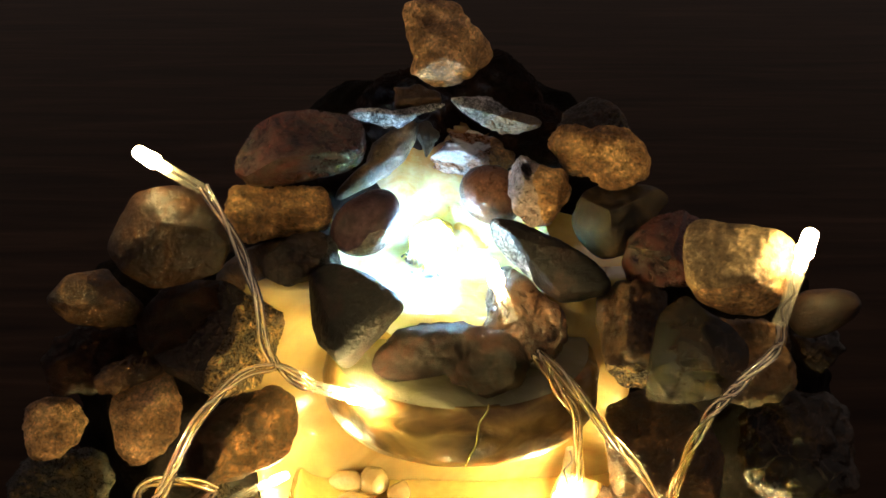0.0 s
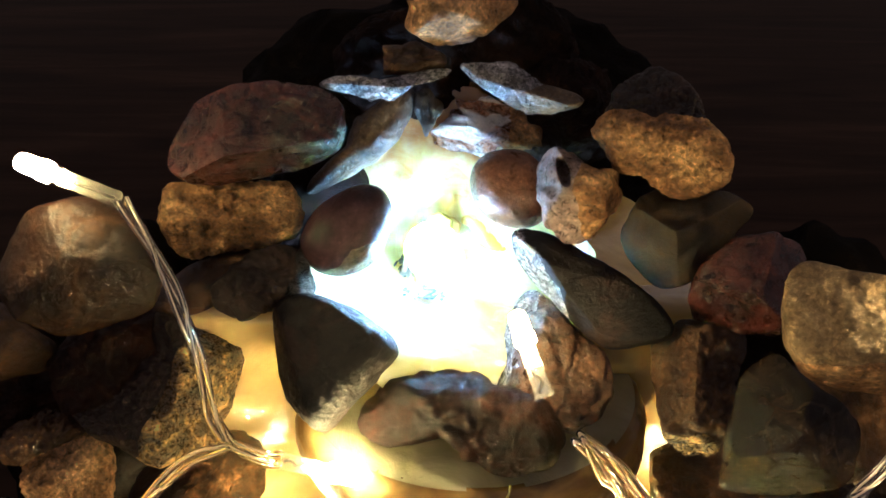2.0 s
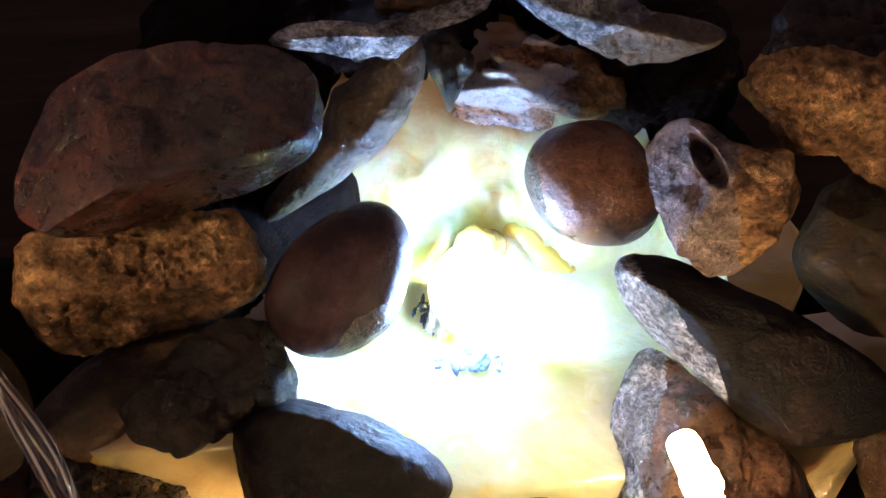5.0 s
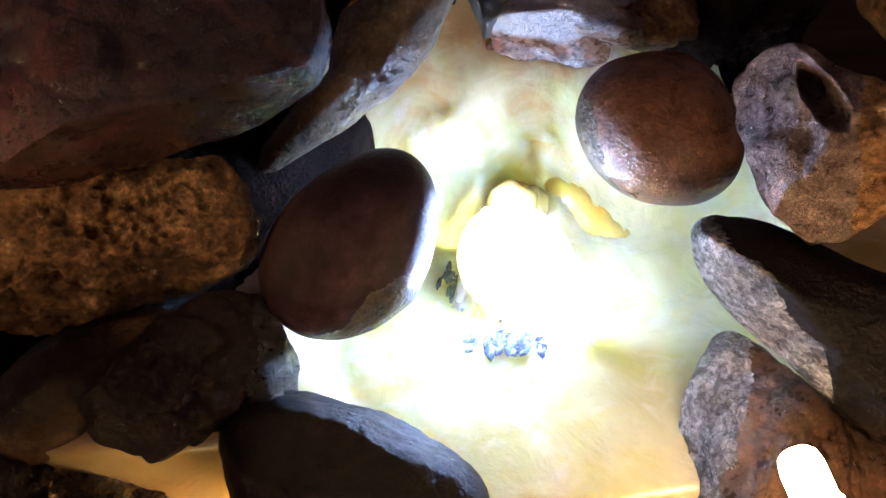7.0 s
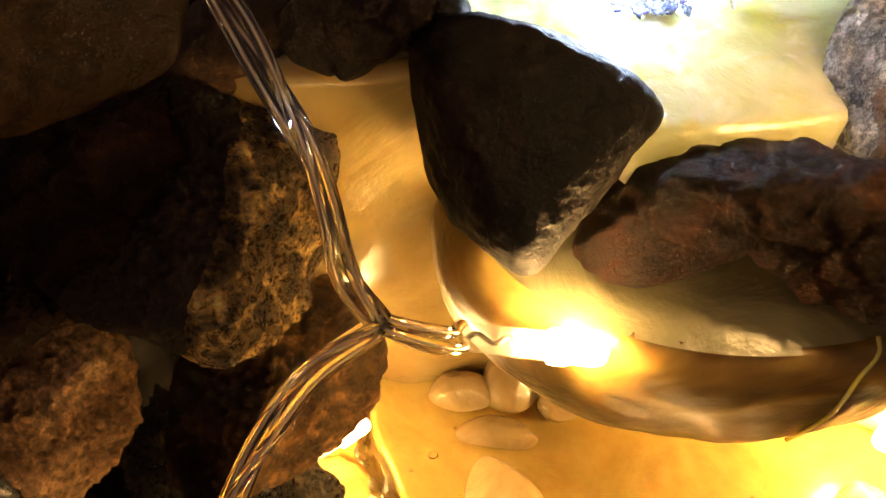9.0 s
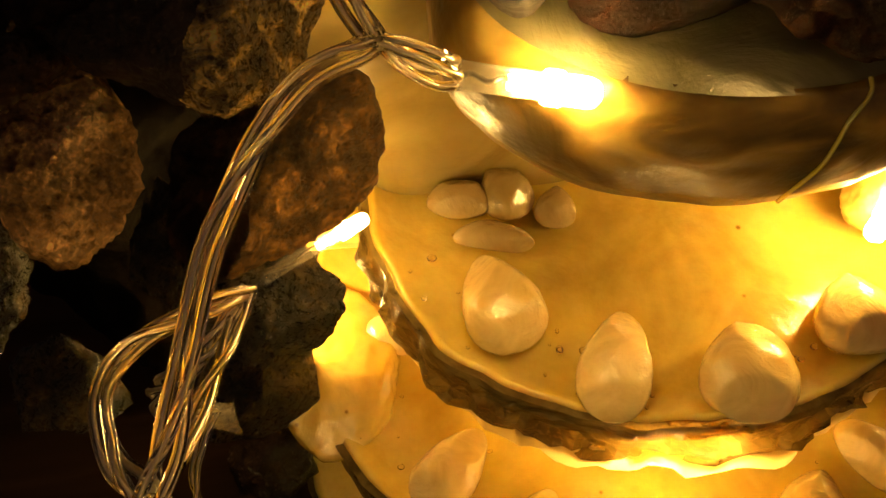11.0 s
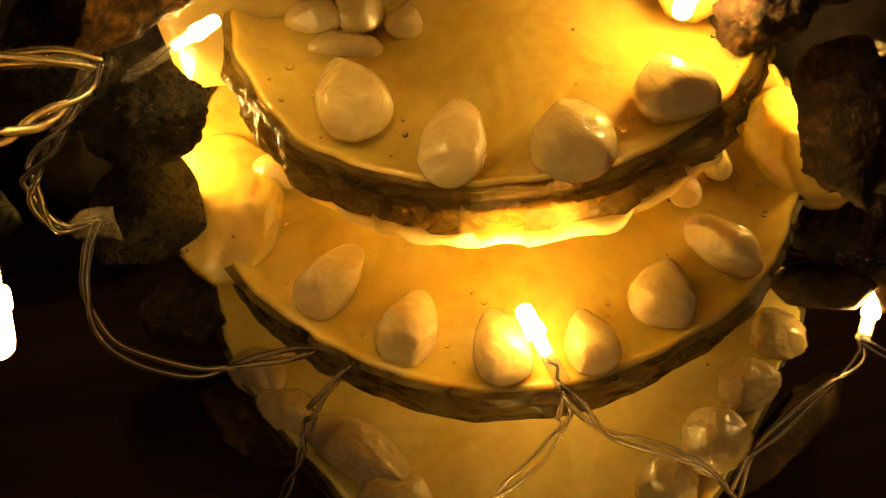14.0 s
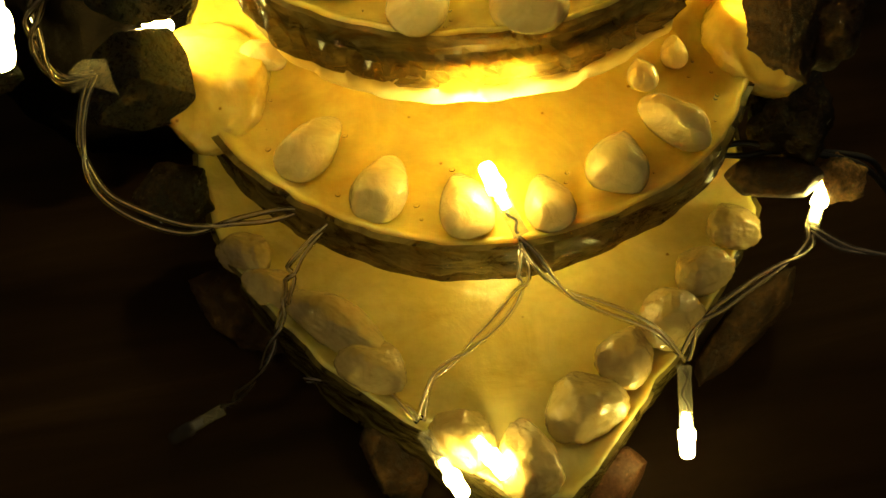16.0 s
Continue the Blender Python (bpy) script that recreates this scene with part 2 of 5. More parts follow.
def plain(name, color, rough=0.5, metal=0.0, coat=0.0):
    m, nt, lk, bs = nodes_of(name)
    bs.inputs["Base Color"].default_value = (*color, 1)
    bs.inputs["Roughness"].default_value, bs.inputs["Metallic"].default_value = rough, metal
    bs.inputs["Coat Weight"].default_value = coat
    return m


def clear(name, color, rough):
    m, nt, lk, bs = nodes_of(name)
    bs.inputs["Base Color"].default_value = (*color, 1)
    bs.inputs["Roughness"].default_value = rough
    bs.inputs["Transmission Weight"].default_value = 1.0
    bs.inputs["IOR"].default_value = 1.4
    return m


def glowing(name, color, strength):
    m, nt, lk, bs = nodes_of(name)
    bs.inputs["Base Color"].default_value = (0.9, 0.9, 0.9, 1)
    bs.inputs["Emission Color"].default_value = (*color, 1)
    bs.inputs["Emission Strength"].default_value = strength
    return m


def smoky_material(name, dark, light, through):
    """Chipped smoky resin edge: dark and amber patches, some light coming through."""
    m, nt, lk, bs = nodes_of(name)
    tc = nt.new("ShaderNodeTexCoord")
    mp = nt.new("ShaderNodeMapping")
    mp.inputs["Scale"].default_value = (1, 1, 2.6)
    lk.new(tc.outputs["Object"], mp.inputs[0])
    a = noise_tex(nt, lk, mp.outputs[0], 60, 6, 0.62, 1.8)
    b = noise_tex(nt, lk, mp.outputs[0], 260, 4, 0.6, 0.8)
    lk.new(ramp(nt, lk, a, [(0.4, dark), (0.52, tuple(0.5 * (u + v) for u, v in zip(dark, light))), (0.66, light)]), bs.inputs["Base Color"])
    bs.inputs["Roughness"].default_value = 0.22
    bs.inputs["Specular IOR Level"].default_value = 0.4
    bs.inputs["Coat Weight"].default_value, bs.inputs["Coat Roughness"].default_value = 0.25, 0.1
    lk.new(bumped(nt, lk, [(a, 0.6, 0.006), (b, 0.6, 0.0025)]), bs.inputs["Normal"])
    tr = nt.new("ShaderNodeBsdfTranslucent")
    tr.inputs[0].default_value = (*light, 1)
    mx = nt.new("ShaderNodeMixShader")
    mx.inputs[0].default_value = through
    lk.new(bs.outputs[0], mx.inputs[1])
    lk.new(tr.outputs[0], mx.inputs[2])
    see = nt.new("ShaderNodeBsdfTransparent")
    see.inputs[0].default_value = (0.6, 0.5, 0.27, 1)
    my = nt.new("ShaderNodeMixShader")
    my.inputs[0].default_value = 0.4
    lk.new(mx.outputs[0], my.inputs[1])
    lk.new(see.outputs[0], my.inputs[2])
    lk.new(my.outputs[0], nt["Material Output"].inputs[0])
    return m


SMOKE = smoky_material("smoky glass rim", (0.008, 0.007, 0.003), (0.36, 0.29, 0.09), 0.4)


def shining_material():
    """Milky amber resin that lets light through."""
    m, nt, lk, bs = nodes_of("shining resin")
    bs.inputs["Base Color"].default_value = (0.8, 0.62, 0.22, 1)
    bs.inputs["Roughness"].default_value = 0.25
    bs.inputs["Coat Weight"].default_value = 0.5
    tr = nt.new("ShaderNodeBsdfTranslucent")
    tr.inputs[0].default_value = (0.95, 0.84, 0.45, 1)
    mx = nt.new("ShaderNodeMixShader")
    mx.inputs[0].default_value = 0.72
    lk.new(bs.outputs[0], mx.inputs[1])
    lk.new(tr.outputs[0], mx.inputs[2])
    lk.new(mx.outputs[0], nt["Material Output"].inputs[0])
    return m


SHINE = shining_material()


def smoky_bowl_material():
    """Smoky resin: dark level streaks in amber that the light soaks into."""
    m, nt, lk, bs = nodes_of("smoky amber resin")
    tc = nt.new("ShaderNodeTexCoord")
    mp = nt.new("ShaderNodeMapping")
    mp.inputs["Scale"].default_value = (1, 1, 1.7)
    lk.new(tc.outputs["Object"], mp.inputs[0])
    a = noise_tex(nt, lk, mp.outputs[0], 60, 3, 0.4, 1.0)
    fine = noise_tex(nt, lk, tc.outputs["Object"], 330, 3, 0.5)
    lk.new(ramp(nt, lk, a, [(0.34, (0.05, 0.03, 0.007)), (0.52, (0.17, 0.105, 0.02)), (0.7, (0.34, 0.225, 0.05))]), bs.inputs["Base Color"])
    bs.inputs["Roughness"].default_value, bs.inputs["Specular IOR Level"].default_value = 0.35, 0.3
    bs.inputs["Coat Weight"].default_value, bs.inputs["Coat Roughness"].default_value = 0.12, 0.15
    bs.inputs["Subsurface Weight"].default_value, bs.inputs["Subsurface Scale"].default_value = 0.8, 0.012
    bs.inputs["Subsurface Radius"].default_value = (1.0, 0.6, 0.15)
    lk.new(bumped(nt, lk, [(a, 0.3, 0.004), (fine, 0.4, 0.0008)]), bs.inputs["Normal"])
    return m


GLOW_RESIN = SHINE.copy()
GLOW_RESIN.name = "waxy resin"
GLOW_RESIN.node_tree.nodes["Principled BSDF"].inputs["Base Color"].default_value = (0.66, 0.46, 0.1, 1)
GLOW_RESIN.node_tree.nodes["Mix Shader"].inputs[0].default_value = 0.3
SMOKE_BOWL = smoky_bowl_material()
CLOUDY = resin_material("cloudy water", (0.24, 0.215, 0.1), (0.36, 0.35, 0.21), (0.8, 1.0, 0.6), 60, 0.25)
CLOUDY.node_tree.nodes["Principled BSDF"].inputs["Coat Weight"].default_value = 0.15
PVC = clear("clear wire insulation", (0.97, 0.95, 0.9), 0.06)
COPPER = plain("copper strand", (0.78, 0.68, 0.5), 0.3, 1.0)


def sleeve_material():
    m, nt, lk, bs = nodes_of("clear sleeve")
    bs.inputs["Base Color"].default_value = (0.6, 0.55, 0.44, 1)
    bs.inputs["Roughness"].default_value = 0.14
    bs.inputs["IOR"].default_value = 1.3
    tr = nt.new("ShaderNodeBsdfTranslucent")
    tr.inputs[0].default_value = (0.6, 0.54, 0.42, 1)
    mx = nt.new("ShaderNodeMixShader")
    mx.inputs[0].default_value = 0.5
    lk.new(bs.outputs[0], mx.inputs[1])
    lk.new(tr.outputs[0], mx.inputs[2])
    see = nt.new("ShaderNodeBsdfTransparent")
    my = nt.new("ShaderNodeMixShader")
    my.inputs[0].default_value = 0.7
    lk.new(mx.outputs[0], my.inputs[1])
    lk.new(see.outputs[0], my.inputs[2])
    lk.new(my.outputs[0], nt["Material Output"].inputs[0])
    return m


SLEEVE = sleeve_material()
SLEEVE_CORE = plain("dark lead", (0.04, 0.03, 0.02), 0.4)


@functools.cache
def bulb_material(power):
    return glowing("lit warm bulb", WARM, power)


BULB_OFF = clear("unlit bulb", (0.8, 0.8, 0.78), 0.1)
POOL_LAMP = glowing("lit cold lamp", COOL, POOL_POWER)


def wood_material():
    m, nt, lk, bs = nodes_of("dark wood")
    tc = nt.new("ShaderNodeTexCoord")
    mp = nt.new("ShaderNodeMapping")
    mp.inputs["Scale"].default_value = (1.2, 14, 1)
    lk.new(tc.outputs["Object"], mp.inputs[0])
    a = noise_tex(nt, lk, mp.outputs[0], 3, 8, 0.6, 0.8)
    lk.new(ramp(nt, lk, a, [(0.3, (0.008, 0.0045, 0.0028)), (0.55, (0.019, 0.0105, 0.0062)), (0.75, (0.034, 0.019, 0.0115))]), bs.inputs["Base Color"])
    bs.inputs["Roughness"].default_value = 0.55
    bs.inputs["Specular IOR Level"].default_value = 0.03
    lk.new(bumped(nt, lk, [(a, 0.2, 0.001)]), bs.inputs["Normal"])
    return m


WOOD = wood_material()
# filler for the gaps of the pile, near-black to stand for their shade
SHADE_FILL = stone_material("shade-black gap filler", (0.003, 0.002, 0.0015), (0.006, 0.0045, 0.0035), (0.012, 0.009, 0.007), 0.7, 80, 0.8, coat=0.0, shine=0.03)


# ---- mesh helpers ----
def obj(name, bm, material, parent=None, label="", m=None, smooth=True):
    me = bpy.data.meshes.new(name)
    for f in bm.faces:
        f.smooth = smooth
    bm.to_mesh(me)
    bm.free()
    me.materials.append(material)
    ob = new(name, me)
    if m is not None:
        ob.matrix_world = m
    if parent:
        ob.parent = parent
    if label:
        tagged(ob, label)
    return ob


def part(name, bm, material, parent, label=""):
    return obj(name, bm, material, parent, label)


def empty(name, at, label, category, group="", kind=""):
    e = new(name)
    e.empty_display_size = 0.01
    e.location = at
    return tagged(e, label, category, group, kind)


def spline(points, steps=8):
    """A smooth line through the points."""
    p = [Vector(q) for q in points]
    p = [2 * p[0] - p[1]] + p + [2 * p[-1] - p[-2]]
    out = []
    for i in range(1, len(p) - 2):
        for k in range(steps):
            u = k / steps
            a, b, c, d = p[i - 1:i + 3]
            out.append(0.5 * ((2 * b) + (c - a) * u + (2 * a - 5 * b + 4 * c - d) * u * u + (3 * b - a - 3 * c + d) * u ** 3))
    return out + [p[-2]]


def tube(bm, line, radii, sides=8, cap=True):
    rings = []
    ref = Vector((0.3, 0.2, 0.9))
    for i, q in enumerate(line):
        d = (line[min(i + 1, len(line) - 1)] - line[max(i - 1, 0)]).normalized()
        u = d.cross(ref).normalized()
        ref = u.cross(d)
        v = d.cross(u)
        r = radii[i] if isinstance(radii, list) else radii
        rings.append([bm.verts.new(q + r * (math.cos(a) * u + math.sin(a) * v)) for a in (2 * math.pi * k / sides for k in range(sides))])
    for a, b in zip(rings, rings[1:]):
        for k in range(sides):
            bm.faces.new((a[k], a[(k + 1) % sides], b[(k + 1) % sides], b[k]))
    if cap:
        bm.faces.new(rings[0][::-1])
        bm.faces.new(rings[-1])
    return bm


# amplitude and frequency of the lumps, random flats, sharpness of the flats
STYLES = {"rough": (0.13, 2.2, 6, 0.9), "gravel": (0.13, 2.8, 4, 0.8), "smooth": (0.035, 1.4, 2, 0.6), "worn": (0.075, 2.6, 3, 0.6)}


def rock_mesh(seed, style, dims, cuts, level=5):
    amp, freq, flats, sharp = STYLES[style]
    rng = random.Random(seed)
    planes = []
    for a, k, *up in cuts:
        e = radians(up[0] if up else 7)
        planes.append((Vector((math.cos(radians(a)) * math.cos(e), math.sin(radians(a)) * math.cos(e), math.sin(e))), k, {"smooth": 0.72, "worn": 0.86}.get(style, 0.96)))
    for _ in range(flats):
        v = Vector((rng.gauss(0, 1), rng.gauss(0, 1), rng.gauss(0, 1))).normalized()
        planes.append((v, rng.uniform(0.72, 0.93), sharp))
    bm = bmesh.new()
    bmesh.ops.create_icosphere(bm, subdivisions=level, radius=1)
    off = Vector((seed * 3.17, seed * 1.71, seed * 0.93))
    small = min(dims)
    mid = (dims[0] * dims[1] * dims[2]) ** (1 / 3)
    for v in bm.verts:
        p = v.co.copy()
        for n, k, s in planes:
            over = n.dot(p) - k
            if over > 0:
                p -= n * over * s
        d = p.normalized()
        q = Vector((p.x * dims[0] / mid, p.y * dims[1] / mid, p.z * dims[2] / mid)) * freq + off
        h = noise.noise(q) + 0.5 * noise.noise(q * 2.1) + 0.28 * noise.noise(q * 4.3)
        if style in ("gravel", "worn"):
            cell = noise.voronoi(q * 3.4)[0]
            h += 0.35 * noise.noise(q * 6.0) + 0.35 * noise.noise(q * 12.0) + 0.25 * noise.noise(q * 24.0) - 1.1 * max(0.0, 0.38 - cell[0]) * (0.5 + noise.noise(q * 1.3))
        elif style == "rough":
            f = noise.voronoi(q * 1.15)[0]
            h += 1.1 * (f[1] - f[0]) - 0.55 + 0.3 * noise.noise(q * 6.0) + 0.2 * noise.noise(q * 12.0) + 0.1 * noise.noise(q * 24.0)
        p = Vector((p.x * dims[0], p.y * dims[1], p.z * dims[2]))
        v.co = p + d * (h * amp * small)
    return bm


def stone(seed, style, mat, at, turn, dims, cuts, label):
    ob = obj("stone", rock_mesh(seed, style, dims, cuts, 6), STONE[mat], m=pose(*at, *turn))
    return tagged(ob, label, "stone", "stones of the fountain")


# relief in millimetres: roundness of the body, smoothing of the outline, broad lumps (height, width), fracture steps (height, width), grain (height, width), pits
HEWN = {"hewn": (2.8, 2, 0.9, 9.0, 2.2, 6.5, 0.34, 1.5, 0.0), "pitted": (2.4, 3, 0.9, 8.0, 1.6, 4.5, 0.42, 1.3, 3.6), "crystal": (2.6, 2, 0.9, 7.0, 1.5, 3.2, 0.4, 1.4, 1.0),
        "smooth": (2.1, 9, 0.3, 12.0, 0.0, 6.0, 0.04, 2.5, 0.0), "worn": (2.5, 3, 0.6, 9.0, 0.9, 7.5, 0.2, 1.6, 0.3), "faceted": (2.8, 2, 0.5, 10.0, 1.3, 9.0, 0.09, 1.6, 0.0), "layered": (2.8, 2, 0.8, 7.0, 1.4, 5.0, 0.3, 1.4, 0.0)}


def hewn_mesh(seed, style, outline, depth, facets, pit=None, level=6):
    """A stone with the given face outline (millimetres) and half depth, cut by facets (azimuth, elevation, share of the extent) and broken up by its style's relief."""
    full, soften, lump_h, lump_w, step_h, step_w, grain_h, grain_w, pits = HEWN[style]
    n = 180
    reach = []
    for k in range(n):
        dx, dy = math.cos(2 * math.pi * k / n), math.sin(2 * math.pi * k / n)
        best = 0.0
        for (x0, y0), (x1, y1) in zip(outline, outline[1:] + outline[:1]):
            den = dx * (y1 - y0) - dy * (x1 - x0)
            if abs(den) > 1e-9:
                r = (x0 * (y1 - y0) - y0 * (x1 - x0)) / den
                u = (x0 * dy - y0 * dx) / den
                if r > 0 and -1e-6 <= u <= 1 + 1e-6:
                    best = max(best, r)
        reach.append(best)
    reach = [sum(reach[(k + j) % n] for j in range(-soften, soften + 1)) / (2 * soften + 1) for k in range(n)]
    planes = []
    for az, el, k in facets:
        a, e = radians(az), radians(el)
        far = reach[int(az / 2) % n]
        planes.append((Vector((math.cos(a) * math.cos(e), math.sin(a) * math.cos(e), math.sin(e))), k * math.hypot(far * math.cos(e), depth * math.sin(e)) * 1.12))
    off = Vector((seed * 31.7, seed * 17.1, seed * 9.3))
    bm = bmesh.new()
    bmesh.ops.create_icosphere(bm, subdivisions=level, radius=1)
    for v in bm.verts:
        d = v.co.normalized()
        u = math.atan2(d.y, d.x) / (2 * math.pi) * n
        k = math.floor(u)
        r = reach[k % n] * (1 - u + k) + reach[(k + 1) % n] * (u - k)
        p = d * ((math.hypot(d.x, d.y) / r) ** full + (abs(d.z) / (depth if d.z > 0 else 0.75 * depth)) ** full) ** (-1 / full)
        for nv, k in planes:
            over = nv.dot(p) - k
            if over > 0:
                p -= nv * over * (0.7 if style in ("smooth", "worn") else 0.93)
        if pit and p.z > 0:
            cx, cy, long, wide, az, deep = pit
            ca, sa = math.cos(radians(az)), math.sin(radians(az))
            w = math.hypot(((p.x - cx) * ca + (p.y - cy) * sa) / long, ((p.y - cy) * ca - (p.x - cx) * sa) / wide)
            if w < 1:
                p.z -= deep * (1 - w ** 3)
        q = p + off
        face = 0.3 + 0.7 * min(1.0, abs(d.z) / 0.45)
        h = lump_h * (noise.noise(q / lump_w) + 0.5 * noise.noise(q * (2.1 / lump_w)))
        if step_h:
            near = noise.voronoi(q * (1 / step_w) + 0.35 * noise.noise_vector(q * (1.3 / step_w)))[0]
            h += (0.5 + 0.5 * face) * step_h * (min(near[1] - near[0], 0.5) - 0.25)
        h += face * grain_h * (noise.noise(q / grain_w) + 0.6 * noise.noise(q * (2.2 / grain_w)))
        if pits:
            for width, deep in ((2.6, 0.6), (1.4, 0.5)):
                near = noise.voronoi(q / width)[0][0]
                h -= face * pits * deep * max(0.0, 0.56 - near) * max(0.0, 0.7 + 1.6 * noise.noise(q / 5.0 + Vector((width, 0, 0))))
        if style == "layered":
            h += 1.3 * math.sin((p.y + 1.6 * noise.noise(q / 5.0) + 0.25 * p.x) * 1.9) * max(0.0, 0.5 + noise.noise(q / 6.0))
        v.co = (p + d * h) * 0.001
    return bm


def hewn_stone(seed, style, mat, at, turn, outline, depth, facets, label, tone=None, pit=None, level=6, limit=(0, -1000)):
    """tone: a second colour of the stone beyond a plane (azimuth, elevation, millimetres from the middle), on some
    stones painting a lit or unlit side; limit: a second plane (azimuth, millimetres) that it must pass too.
    """
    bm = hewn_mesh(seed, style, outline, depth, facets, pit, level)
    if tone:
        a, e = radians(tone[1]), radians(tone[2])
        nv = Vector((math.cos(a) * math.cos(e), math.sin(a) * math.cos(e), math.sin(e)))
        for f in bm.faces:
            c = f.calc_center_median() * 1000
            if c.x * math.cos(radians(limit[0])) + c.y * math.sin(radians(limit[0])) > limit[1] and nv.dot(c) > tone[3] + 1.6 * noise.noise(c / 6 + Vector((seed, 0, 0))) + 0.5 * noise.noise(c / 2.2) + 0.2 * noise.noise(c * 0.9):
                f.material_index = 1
    ob = obj("stone", bm, STONE[mat], m=pose(*at, *turn))
    if tone:
        ob.data.materials.append(STONE[tone[0]])
    return tagged(ob, label, "stone", "stones of the fountain")


# ---- the room ----
bm = bmesh.new()
bmesh.ops.create_cube(bm, size=1, matrix=Matrix.Translation((0, 0.7, -0.02)) @ Matrix.Diagonal((2.4, 2.2, 0.04, 1)))
tagged(obj("table_top", bm, WOOD, smooth=False), "dark stained wooden table top", "table", kind="structure")

# ---- the fountain's body ----
fountain = empty("fountain", (0, 0.25, 0), "tabletop stone fountain with amber resin bowls in tiers", "fountain")
fountain_back = Matrix.Translation((0, -0.25, 0))


def fpart(name, bm, material, label="", parent=None):
    ob = part(name, bm, material, parent or fountain, label)
    if parent is None:
        ob.matrix_parent_inverse = fountain_back
    return ob


def lumpy(bm, amp, freq, seed):
    off = Vector((seed, seed * 1.3, seed * 0.7))
    bm.normal_update()
    moves = [(v, v.normal * amp * (noise.noise(v.co * freq + off) + 0.5 * noise.noise(v.co * freq * 2.3 + off))) for v in bm.verts]
    for v, d in moves:
        v.co += d


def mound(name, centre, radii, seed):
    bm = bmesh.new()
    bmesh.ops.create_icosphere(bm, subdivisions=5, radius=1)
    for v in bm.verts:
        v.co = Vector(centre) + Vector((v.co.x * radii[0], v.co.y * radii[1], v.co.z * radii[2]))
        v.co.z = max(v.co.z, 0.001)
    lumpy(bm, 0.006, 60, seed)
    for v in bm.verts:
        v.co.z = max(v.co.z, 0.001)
    return fpart(name, bm, SHADE_FILL, "added filler behind the stones, coloured as the shade between them")


# mounds added behind the stones; the gaps' shade is in their colour
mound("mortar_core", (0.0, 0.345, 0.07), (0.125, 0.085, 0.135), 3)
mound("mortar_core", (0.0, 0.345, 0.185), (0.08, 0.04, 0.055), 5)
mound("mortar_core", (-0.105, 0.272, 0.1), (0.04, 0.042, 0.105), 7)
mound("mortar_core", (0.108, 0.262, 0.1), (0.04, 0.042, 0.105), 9)


